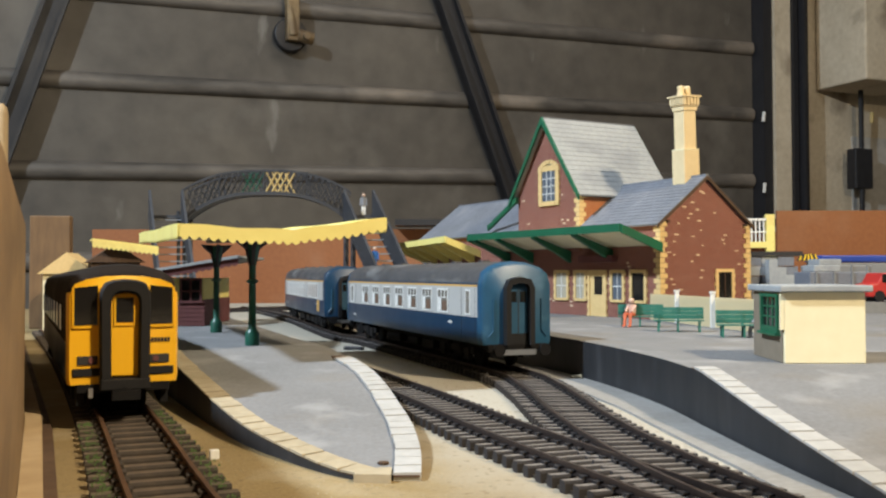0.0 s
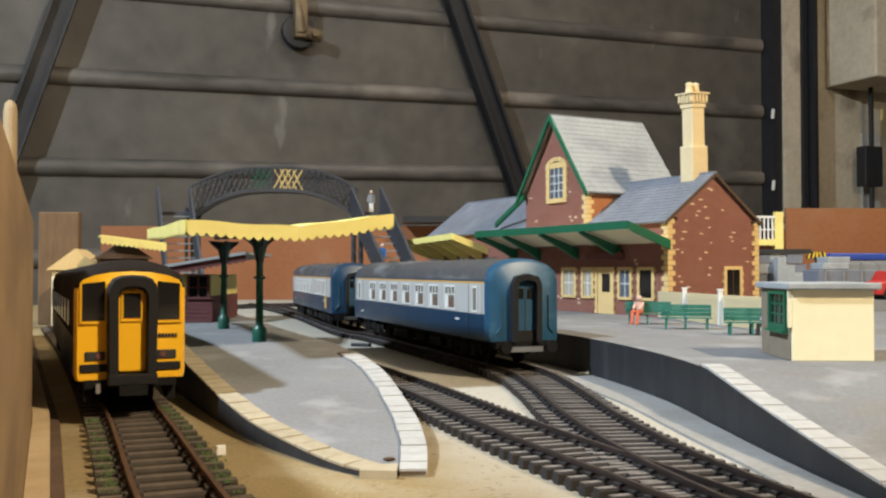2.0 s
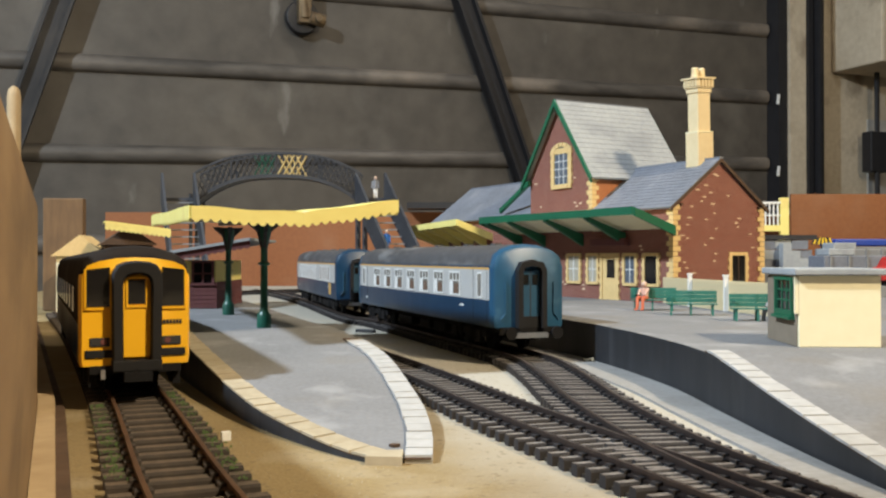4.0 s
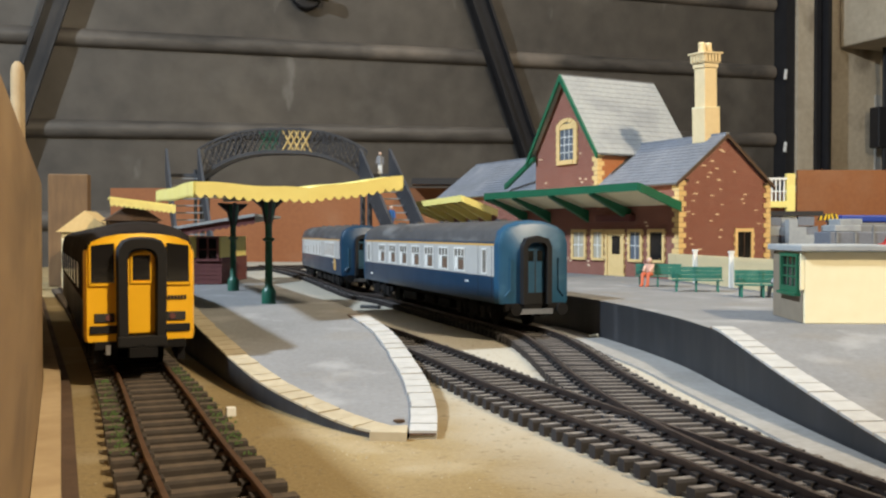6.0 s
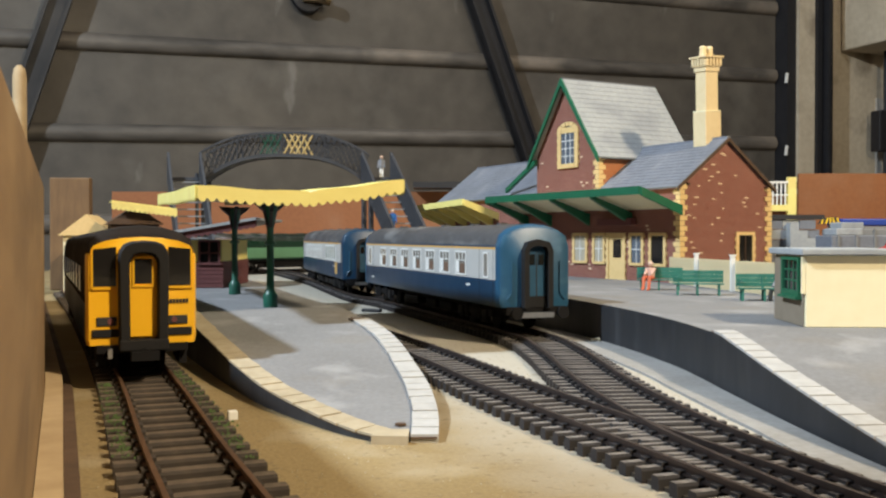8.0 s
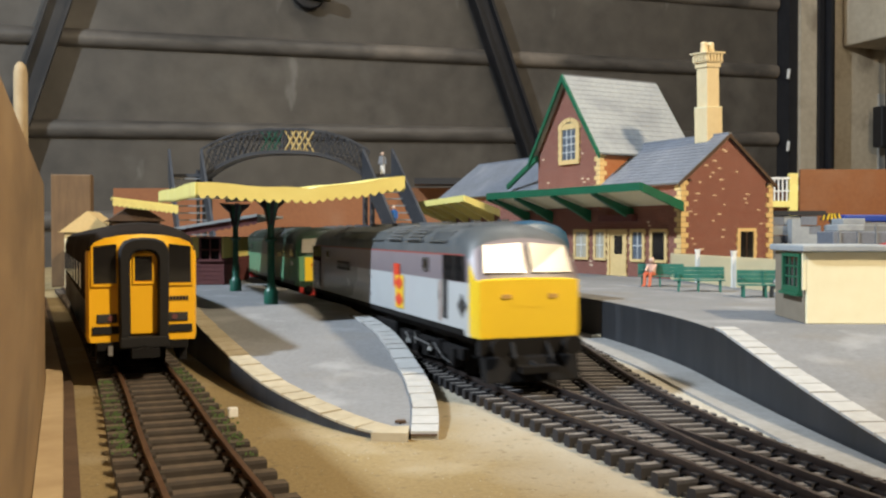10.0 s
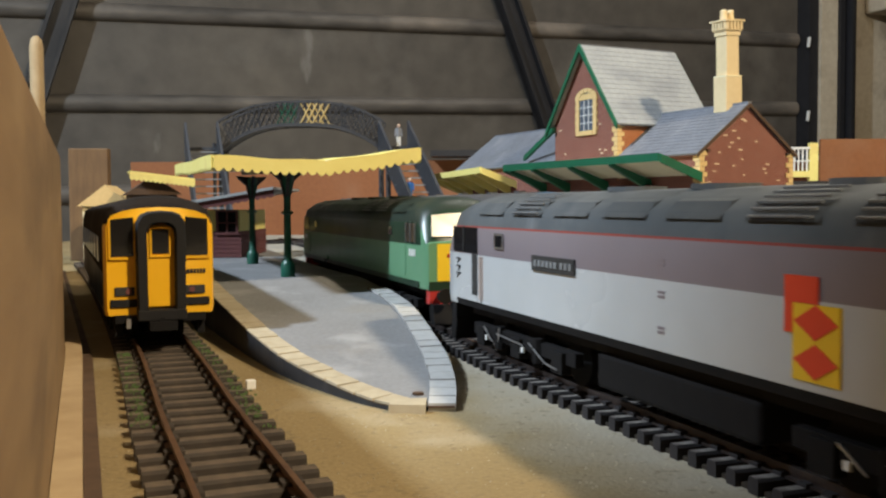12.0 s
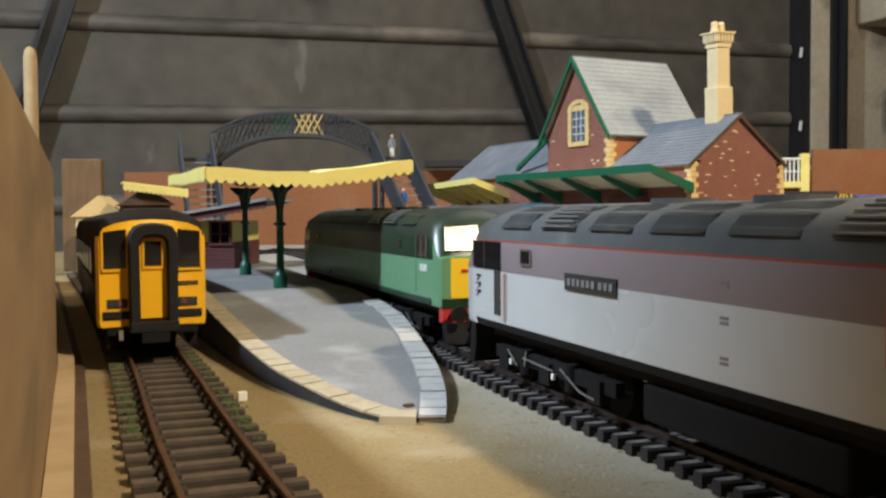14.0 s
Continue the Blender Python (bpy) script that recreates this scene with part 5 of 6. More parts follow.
    for x, z in rows:
        top = za - abs(x - W / 2) * s - 0.004
        if z > top or (0.046 < x < 0.075 and z < 0.040):
            continue
        w = rnd.uniform(0.0013, 0.0027)
        bm = bmesh.new()
        h = rnd.uniform(0.0004, 0.0007)
        prism(bm, [(x - w, 0, z - h * 0.6), (x + w * 0.6, 0, z - h), (x + w, 0, z + h * 0.4), (x - w * 0.4, 0, z + h)], (0, -0.0004, 0))
        part("stone", bm, "stone_fleck", wall)
    for i in range(80):
        y, z = rnd.uniform(0.008, 0.13), rnd.choice((rnd.uniform(0.002, 0.012), rnd.uniform(0.002, 0.04)))
        if any(p - 0.004 < y < q + 0.004 for p, q in ((0.0158, 0.0285), (0.0395, 0.0505), (0.060, 0.077), (0.084, 0.0945), (0.1065, 0.1205))):
            continue
        part("stone", boxes((-0.0004, 0.0, y - 0.0014, y + 0.0014, z, z + 0.0011)), "stone_fleck", wall)
    for i in range(22):
        y, z = rnd.uniform(a + 0.006, b - 0.004), rnd.uniform(0.066, 0.135)
        if 0.112 < y < 0.1435 and 0.084 < z < 0.128 or z > ta - abs(y - mid) * sl - 0.006:
            continue
        part("stone", boxes((xf - 0.0004, xf, y - 0.0015, y + 0.0015, z, z + 0.0012)), "stone_fleck", tower)
    # green awning, rising outward from the wall
    def awning(y0, y1, mat, under, arms, drop=0.0):
        p, zf, zw = 0.036, 0.0635, 0.0515
        aw = part("awning", boxes_slab([(-0.0, y0, zw), (-0.0, y1, zw - drop), (-p, y1, zf - drop), (-p, y0, zf)], 0.0012), under, t)
        part("fascia", boxes_slab([(-p - 0.0012, y0, zf - 0.0032), (-p, y0, zf - 0.0032), (-p, y1, zf - 0.0032 - drop), (-p - 0.0012, y1, zf - 0.0032 - drop)], 0.0054), mat, aw)
        for y in (y0, y1):
            dz = drop if y == y1 else 0
            bm = bmesh.new()
            prism(bm, [(0, y, zw - 0.0048 - dz), (-p, y, zf - 0.0040 - dz), (-p, y, zf + 0.0018 - dz), (0, y, zw + 0.0018 - dz)], (0, -0.0014 if y == y0 else 0.0014, 0))
            part("end_fascia", bm, mat, aw)
        for y in arms:
            bm = bmesh.new()
            prism(bm, [(0, y - 0.0018, zw - 0.011), (0, y - 0.0018, zw - 0.002), (-p, y - 0.0018, zf - 0.002), (-p, y - 0.0018, zf - 0.0045), (-0.010, y - 0.0018, zw - 0.0055)], (0, 0.0036, 0))
            part("bracket", bm, mat, aw)
    awning(-0.0015, 0.199, "station_green", "cream", (0.052, 0.103, 0.155, 0.19))
    awning(0.2387, 0.345, "cream_yellow", "cream_yellow", (0.25, 0.274, 0.298, 0.322, 0.34), 0.004)
    part("sign", boxes((-0.006, -0.001, 0.045, 0.085, 0.0405, 0.0455)), "maroon", t, "faded maroon name board")
    # chimney, leaning a little
    ch = part("chimney", boxes((-0.0074, 0.0074, -0.0064, 0.0064, -0.022, 0.0245)), "chimney_cream", t, "cream painted chimney stack", bevel=0.0004)
    ch.matrix_basis = pose(W / 2, 0.019, za, 2.0, -3.0, 0) @ Matrix.Diagonal((1.0, 1.0, 0.91, 1.0))
    part("shaft", boxes((-0.0058, 0.0058, -0.0052, 0.0052, 0.0245, 0.056)), "chimney_cream", ch, bevel=0.0003)
    bm = bmesh.new()
    prism(bm, [(-0.0074, -0.0064, 0.0245), (0.0074, -0.0064, 0.0245), (0.0074, 0.0064, 0.0245), (-0.0074, 0.0064, 0.0245)], (0, 0, 0.001))
    part("shoulder", bm, "cream", ch)
    part("cap", boxes((-0.0066, 0.0066, -0.006, 0.006, 0.056, 0.059), (-0.0073, 0.0073, -0.0067, 0.0067, 0.0595, 0.0645), (-0.0090, 0.0090, -0.0084, 0.0084, 0.0665, 0.0678)), "chimney_cream", ch)
    for i in range(5):
        for q in (-1, 1):
            part("corbel", boxes((-0.0073 + i * 0.0031, -0.0053 + i * 0.0031, q * 0.0071 - 0.0005, q * 0.0071 + 0.0005, 0.0605, 0.0668)), "chimney_cream", ch)
            part("corbel", boxes((q * 0.0077 - 0.0005, q * 0.0077 + 0.0005, -0.0067 + i * 0.0028, -0.0048 + i * 0.0028, 0.0605, 0.0668)), "chimney_cream", ch)
    for x, y in ((-0.0033, 0), (0.0033, 0.0005)):
        bm = bmesh.new()
        turned(bm, (x, y, 0.0675), [(0.0031, 0), (0.0023, 0.006), (0.0027, 0.0072), (0.0018, 0.0085)])
        part("pot", bm, "chimney_cream", ch, smooth=True)
    part("roof_finial", boxes((W * 0.62, W * 0.62 + 0.003, a - 0.006, a - 0.003, 0.096, 0.1015)), "timber_dark", t)
    return t


def boxes_slab(pts, h):
    bm = bmesh.new()
    prism(bm, pts, (0, 0, h))
    return bm


station()


def hut():
    t = thing("platform_hut", "cream platform hut with flat grey roof and green window", "hut", pose(0.1288, 0.3338, 0.018, 0, 0, -3))
    part("wall", boxes((0, 0.0288, 0, 0.036, 0, 0.0255)), "cream", t, bevel=0.0003)
    part("side_panel", boxes((-0.0004, -0.0001, 0.0012, 0.0358, 0.0002, 0.0250)), "card_brown", t, "unpainted grey-brown card side")
    part("corner_strip", boxes((-0.0014, -0.0001, 0.0, 0.0011, 0.0120, 0.0252)), "cream", t, "cream corner strip")
    part("roof", boxes((-0.0022, 0.0308, -0.0024, 0.038, 0.0256, 0.0280)), "slate_pale", t, "flat grey felt roof", bevel=0.0005)
    w = part("window", boxes((-0.0007, -0.0003, 0.005, 0.022, 0.0125, 0.0240)), "dark_glass", t)
    bm = boxes((-0.0016, 0.0, 0.0035, 0.0052, 0.0105, 0.0248), (-0.0016, 0.0, 0.0218, 0.0240, 0.0105, 0.0248), (-0.0016, 0.0, 0.0052, 0.0218, 0.0105, 0.0128), (-0.0016, 0.0, 0.0052, 0.0218, 0.0236, 0.0248))
    part("window_frame", bm, "station_green", w, "green window frame")
    bm = boxes((-0.0010, -0.0003, 0.0105, 0.0113, 0.0128, 0.0236), (-0.0010, -0.0003, 0.0160, 0.0168, 0.0128, 0.0236), (-0.0010, -0.0003, 0.0052, 0.0218, 0.0160, 0.0166), (-0.0010, -0.0003, 0.0052, 0.0218, 0.0198, 0.0204))
    part("glazing_grid", bm, "station_green", w)
    part("sill", boxes((-0.0026, 0.0, 0.003, 0.0245, 0.0096, 0.0106)), "station_green", w)


hut()


def bench():
    t = thing("platform_bench", "green painted platform bench with a slatted back", "bench", group="benches on the platform")
    for i in range(3):
        part("seat_slat", boxes((-0.0135, 0.0135, -0.0062 + i * 0.0021, -0.0045 + i * 0.0021, 0.0060, 0.0066)), "bench_green", t)
    for i in range(3):
        part("back_slat", boxes((-0.0135, 0.0135, 0.0006 + i * 0.0003, 0.0012 + i * 0.0003, 0.0070 + i * 0.0022, 0.0091 + i * 0.0022)), "bench_green", t)
    for x in (-0.0115, -0.001, 0.0105):
        part("leg", boxes((x, x + 0.0010, -0.0058, -0.0046, 0, 0.0061), (x, x + 0.0010, 0.0, 0.0010, 0, 0.0066), (x, x + 0.0010, -0.0058, 0.0004, 0.0050, 0.0060)), "bench_green", t)
        part("arm", boxes((x, x + 0.0010, -0.006, 0.0008, 0.0095, 0.0102)) if abs(x) > 0.005 else boxes((x, x + 0.0010, 0.0004, 0.0012, 0.006, 0.0130)), "bench_green", t)
    return t


first = bench()
first.matrix_basis = pose(0.1305, 0.567, 0.018, 0, 0, -12)
copy_thing(first, pose(0.1405, 0.5185, 0.018, 0, 0, -12))
copy_thing(first, pose(0.161, 0.472, 0.018, 0, 0, -8))


def figure(name, label, m, top, legs, seated=True):
    """A small painted figurine, one plain mesh."""
    bm = bmesh.new()
    mats = [top, legs, "skin_tone"]

    def limb(a, b, r, k, r2=None):
        n0 = len(bm.faces)
        rod(bm, a, b, r, 8, r2)
        bm.faces.ensure_lookup_table()
        for f in bm.faces[n0:]:
            f.material_index = k
    if seated:
        limb((0, 0, 0.0062), (0, 0.0004, 0.0132), 0.0022, 0, 0.0026)
        for s in (-1, 1):
            limb((s * 0.0014, 0, 0.0072), (s * 0.0017, -0.0058, 0.0072), 0.0012, 1)
            limb((s * 0.0017, -0.0058, 0.0074), (s * 0.0018, -0.0066, 0.0006), 0.0011, 1, 0.0009)
            limb((s * 0.0018, -0.0062, 0.0005), (s * 0.0018, -0.0086, 0.0005), 0.0007, 1)
            limb((s * 0.0026, 0, 0.0126), (s * 0.0020, -0.0042, 0.0088), 0.0008, 0)
        h = 0.0154
    else:
        for s in (-1, 1):
            limb((s * 0.0012, 0, 0), (s * 0.0011, 0, 0.0102), 0.0011, 1)
            limb((s * 0.0028, 0, 0.0172), (s * 0.0034, -0.001, 0.0100), 0.0008, 0)
        limb((0, 0, 0.0098), (0, 0, 0.0182), 0.0022, 0, 0.0027)
        h = 0.0205
    n0 = len(bm.faces)
    bmesh.ops.create_icosphere(bm, subdivisions=2, radius=0.0018, matrix=Matrix.Translation((0, -0.0002, h)))
    bm.faces.ensure_lookup_table()
    for f in bm.faces[n0:]:
        f.material_index = 2
    ob = part(name, bm, mats, smooth=True)
    ob.matrix_basis = m
    return tagged(ob, label, "figurine")


figure("seated_figurine", "small orange painted figurine seated on a green bench", pose(0.1250, 0.566, 0.0183, 0, 0, -38), "figure_pale", "figure_orange")
figure("grey_figurine", "small grey painted figurine seated on a green bench", pose(0.1695, 0.4705, 0.0163, 0, 0, -60), "figure_grey", "figure_grey")


def picket_fence():
    t = thing("platform_fence", "cream picket fence with white posts behind the benches", "fence")
    line = spline([(0.157, 0.655), (0.165, 0.60), (0.1715, 0.555), (0.181, 0.50), (0.192, 0.44)], STEP)
    for o, z in ((0.0, 0.0235), (0.0, 0.0335)):
        bm = bmesh.new()
        ribbon(bm, line, 0.0008, 0.0007, z, z + 0.0010)
        part("rail", bm, "fence_cream", t)
    bm = boxes((-0.0008, 0.0008, -0.0002, 0.0004, 0, 0.0180))
    bm.verts.ensure_lookup_table()
    first_p = part("picket", bm, "fence_cream", t)
    s = 0.002
    total = STEP * (len(line) - 1)
    while s < total:
        p, q = at_length(line, STEP, s), at_length(line, STEP, s + 0.002)
        ob = first_p if s == 0.002 else new("picket", first_p.data)
        ob.parent = t
        ob.matrix_basis = pose(p[0], p[1], 0.018, 0, 0, math.degrees(math.atan2(q[1] - p[1], q[0] - p[0])))
        s += 0.0023
    for s in (0.050, 0.102, 0.19):
        p = at_length(line, STEP, s)
        bm = bmesh.new()
        x, y = p[0] - 0.0012, p[1]
        box(bm, x - 0.0012, x + 0.0012, y - 0.0012, y + 0.0012, 0.018, 0.0385)
        box(bm, x - 0.0016, x + 0.0016, y - 0.0016, y + 0.0016, 0.0385, 0.0395)
        part("post", bm, "white_trim", t, "white square post")


picket_fence()


# ---- island platform buildings ----
def island_canopy():
    t = thing("island_canopy", "cream-yellow platform canopy with scalloped edge on green posts", "canopy")
    nl, nm, nr = Vector((-0.0945, 0.362, 0.0648)), Vector((-0.0535, 0.3765, 0.0629)), Vector((-0.0168, 0.391, 0.0687))
    back = Vector((-0.072, 0.190, 0.0045))
    bm = bmesh.new()
    for a, b in ((nl, nm), (nm, nr)):
        prism(bm, [a + Vector((0, 0, 0.0030)), b + Vector((0, 0, 0.0030)), b + back + Vector((0, 0, 0.0030)), a + back + Vector((0, 0, 0.0030))], (0, 0, 0.0014))
    top = part("roof_sheet", bm, "cream", t, "cream canopy roof")
    edges = [(nl, nm), (nm, nr), (nl + back, nl), (nr, nr + back)]
    for i, (a, b) in enumerate(edges):
        d = b - a
        n = max(2, int(d.length / 0.0036))
        out = Vector((d.y, -d.x, 0)).normalized() * 0.0009
        bm = bmesh.new()
        rings = []
        for k in range(n * 6 + 1):
            f = k / (n * 6)
            p = a + d * f + Vector((0, 0, 0.0003 * math.sin(9 * f)))
            lo = p + Vector((0, 0, 0.0004 - 0.0015 * abs(math.sin(math.pi * k / 6))))
            hi = p + Vector((0, 0, 0.0052))
            rings.append([lo, lo + out, hi + out, hi])
        loft(bm, rings)
        part("valance", bm, "cream_yellow", t, "scalloped yellow valance")
    for x, y in ((-0.0789, 0.4294), (-0.1164, 0.5253)):
        bm = bmesh.new()
        prof = [(0.0033, 0), (0.0033, 0.0060), (0.0027, 0.0070), (0.0018, 0.0085), (0.0016, 0.0300), (0.0028, 0.0306), (0.0028, 0.0312), (0.0016, 0.0320), (0.0016, 0.0400), (0.0026, 0.0440), (0.0032, 0.0475), (0.0032, 0.0505)]
        turned(bm, (x, y, 0.018), [(r, h * 0.945) for r, h in prof], 14)
        post = part("post", bm, "post_green", t, "dark green cast iron post", smooth=True)
        for dx, dy in ((0.7, 0.7), (-0.7, -0.7), (-0.35, 0.94), (0.35, -0.94)):
            bm = bmesh.new()
            n = Vector((dx, dy, 0)).normalized()
            s = Vector((-n.y, n.x, 0)) * 0.0008
            c = Vector((x, y, 0.018))
            pts = [c + n * 0.0014 + Vector((0, 0, z)) for z in (0.0360, 0.0485)] + [c + n * 0.0095 + Vector((0, 0, 0.0488)), c + n * 0.0080 + Vector((0, 0, 0.0470)), c + n * 0.0035 + Vector((0, 0, 0.0437))]
            prism(bm, [p - s for p in pts], s * 2)
            part("bracket", bm, "black_iron", post)
    d = back.normalized()
    for x, y in ((-0.0789, 0.4294),):
        a = Vector((x, y, 0.0656)) - d * 0.01
        part("beam", boxes_slab([a + Vector((-0.0015, -0.0005, 0)), a + Vector((0.0015, 0.0005, 0)), a + d * 0.15 + Vector((0.0015, 0.0005, 0)), a + d * 0.15 + Vector((-0.0015, -0.0005, 0))], 0.0028), "black_iron", t)


island_canopy()


def waiting_room():
    t = thing("waiting_room", "small cream waiting room with maroon boarding and window", "waiting room", pose(-0.138, 0.588, 0.018, 0, 0, 90))
    # local x runs back along the platform, y towards the bay track
    part("wall", boxes((0, 0.075, 0.0, 0.034, 0.0165, 0.0298)), "cream_yellow", t)
    bm = bmesh.new()
    for k in range(6):
        z = 0.0004 + 0.0027 * k
        box(bm, -0.0006, 0.0756, -0.0006, 0.0346, z, z + 0.0024)
    part("boarding", bm, "maroon", t, "maroon lapped boarding")
    part("core", boxes((0.0, 0.075, 0.0, 0.034, 0, 0.0166)), "maroon", t)
    w = part("window", boxes((-0.0006, 0.0, 0.0022, 0.0138, 0.0158, 0.0288)), "dark_glass", t)
    bm = boxes((-0.0014, 0, 0.0010, 0.0024, 0.0150, 0.0298), (-0.0014, 0, 0.0136, 0.0150, 0.0150, 0.0298), (-0.0014, 0, 0.0075, 0.0085, 0.0158, 0.0288), (-0.0014, 0, 0.0024, 0.0136, 0.0215, 0.0223), (-0.0016, 0, 0.0006, 0.0154, 0.0146, 0.0159), (-0.0014, 0, 0.0024, 0.0136, 0.0287, 0.0299))
    part("window_frame", bm, "maroon", w, "maroon window frame")
    # lean roof rising towards the running line
    bm = bmesh.new()
    prism(bm, [(-0.008, -0.023, 0.0425), (-0.008, 0.040, 0.0322), (-0.008, 0.040, 0.0337), (-0.008, -0.023, 0.0440)], (0.092, 0, 0))
    part("roof", bm, "slate_pale", t, "grey sloping roof")
    bm = bmesh.new()
    n = 16
    for k in range(n):
        y0, y1 = 0.040 - 0.063 * k / n, 0.040 - 0.063 * (k + 1) / n
        z0, z1 = 0.0323 + 0.0104 * k / n, 0.0323 + 0.0104 * (k + 1) / n
        prism(bm, [(-0.0088, y0, z0), (-0.0088, y1, z1), (-0.0088, y1, z1 - 0.004), (-0.0088, (y0 + y1) / 2, (z0 + z1) / 2 - 0.0052), (-0.0088, y0, z0 - 0.004)], (0.0008, 0, 0))
    part("valance", bm, "maroon", t, "maroon scalloped valance")
    bm = bmesh.new()
    prism(bm, [(-0.0100, -0.023, 0.0424), (-0.0100, 0.040, 0.0321), (-0.0100, 0.040, 0.0339), (-0.0100, -0.023, 0.0442)], (0.0012, 0, 0))
    part("verge_strip", bm, "slab", t, "pale strip along the roof edge")


waiting_room()


def far_halt():
    t = thing("goods_shed", "small brown shed with yellow scalloped awning beyond the train", "shed", pose(-0.245, 0.76, 0.0, 0, 0, 112))
    part("wall", boxes((0, 0.06, -0.015, 0.022, 0, 0.062)), "timber_dark", t)
    bm = bmesh.new()
    prism(bm, [(-0.003, -0.019, 0.060), (-0.003, 0.0035, 0.075), (-0.003, 0.026, 0.060)], (0.066, 0, 0))
    part("roof", bm, "timber_dark", t, "dark brown pitched roof")
    bm = bmesh.new()
    n = 14
    for k in range(n):
        y0, y1 = -0.028 + 0.05 * k / n, -0.028 + 0.05 * (k + 1) / n
        z = 0.072 + 0.006 * k / n
        prism(bm, [(-0.012, y0, z), (-0.012, y1, z), (-0.012, y1, z - 0.005), (-0.012, (y0 + y1) / 2, z - 0.0065), (-0.012, y0, z - 0.005)], (0.001, 0, 0))
    prism(bm, [(-0.011, -0.028, 0.0718), (-0.011, 0.022, 0.0778), (-0.011, 0.022, 0.0788), (-0.011, -0.028, 0.0728)], (0.040, 0, 0))
    part("awning", bm, "cream_yellow", t, "yellow scalloped awning")
    t = thing("card_shed", "pale card shed with a plain pitched roof", "shed", pose(-0.302, 0.80, 0.0, 0, 0, 100))
    part("wall", boxes((0, 0.05, -0.018, 0.02, 0, 0.052)), "cream", t)
    bm = bmesh.new()
    prism(bm, [(-0.003, -0.022, 0.051), (-0.003, 0.001, 0.069), (-0.003, 0.024, 0.051)], (0.056, 0, 0))
    part("roof", bm, "stone_buff", t, "buff card roof")


far_halt()


def footbridge():
    t = thing("footbridge", "dark grey lattice footbridge with arched span and stairs", "footbridge")
    xc, hx = -0.1595, 0.0835
    top = lambda s: 0.1535 - 0.0205 * abs(s) ** 2.7
    low = lambda s: 0.1310 - 0.028 * abs(s) ** 2.7
    ss = np.linspace(-1, 1, 29)
    for y in (0.940, 0.964):
        bm = bmesh.new()
        for f, h in ((top, 0.0022), (low, 0.0032)):
            loft(bm, [[(xc + hx * s, y - 0.0012, f(s) - h / 2), (xc + hx * s, y + 0.0012, f(s) - h / 2), (xc + hx * s, y + 0.0012, f(s) + h / 2), (xc + hx * s, y - 0.0012, f(s) + h / 2)] for s in ss])
        side = part("girder", bm, "bridge_grey", t)
        for i in range(27):
            for a, b in ((i, i + 2), (i + 2, i)):
                bm = bmesh.new()
                gold = 14 <= i <= 17 and y < 0.95
                green = 10 <= i <= 12 and y < 0.95
                o = -0.0003 if a < b else 0.0003
                rod(bm, (xc + hx * ss[a], y + o, low(ss[a])), (xc + hx * ss[b], y + o, top(ss[b])), 0.0009 if gold else 0.0006, 4)
                part("lattice_bar", bm, "brass_fleck" if gold else "post_green" if green else "bridge_grey", side)
        for s in (-0.55, -0.02, 0.22, 0.5):
            bm = bmesh.new()
            rod(bm, (xc + hx * s, y, low(s)), (xc + hx * s, y, top(s) + 0.002), 0.0009, 6)
            part("stanchion", bm, "bridge_grey", side)
    bm = bmesh.new()
    loft(bm, [[(xc + hx * s, 0.941, low(s) - 0.001), (xc + hx * s, 0.963, low(s) - 0.001), (xc + hx * s, 0.963, low(s) + 0.001), (xc + hx * s, 0.941, low(s) + 0.001)] for s in ss])
    part("deck", bm, "bridge_grey", t)
    for x in (xc - hx - 0.003, xc - hx + 0.004, xc + hx - 0.004, xc + hx + 0.003):
        for y in (0.941, 0.963):
            bm = bmesh.new()
            rod(bm, (x, y, 0.0), (x, y, 0.113), 0.0018, 8)
            part("column", bm, "bridge_grey", t)
    for x0, x1 in ((xc - hx - 0.032, xc - hx + 0.004), (xc + hx - 0.004, xc + hx + 0.026)):
        part("landing", boxes((x0, x1, 0.938, 0.966, 0.106, 0.109)), "bridge_grey", t)
    # stairs towards the viewer
    for xa, xb, wd in ((xc - hx - 0.015, xc - hx + 0.0205, 0.032), (xc + hx + 0.0096, xc + hx + 0.053, 0.029)):
        a, b = Vector((xa, 0.938, 0.108)), Vector((xb, 0.85, 0.018))
        st = None
        for s in (-1, 1):
            bm = bmesh.new()
            o = Vector((s * wd / 2, 0, 0))
            prism(bm, [a + o + Vector((-0.0012, 0, -0.004)), a + o + Vector((-0.0012, 0, 0.026)), b + o + Vector((-0.0012, 0, 0.024)), b + o + Vector((-0.0012, 0, -0.0))], (0.0024, 0, 0))
            st = part("stringer", bm, "bridge_grey", t)
        for k in range(13):
            c = a + (b - a) * ((k + 0.5) / 13)
            part("tread", boxes((c.x - wd / 2, c.x + wd / 2, c.y - 0.0035, c.y + 0.0035, c.z - 0.0012, c.z)), "grey_plastic", t)


footbridge()
figure("blue_figurine", "small blue painted figurine standing on the footbridge stairs", pose(-0.0475, 0.8835, 0.0535), "figure_blue", "figure_blue", False)
figure("pale_figurine", "small pale painted figurine at the top of the stairs", pose(-0.062, 0.9465, 0.109), "figure_grey", "white_trim", False)


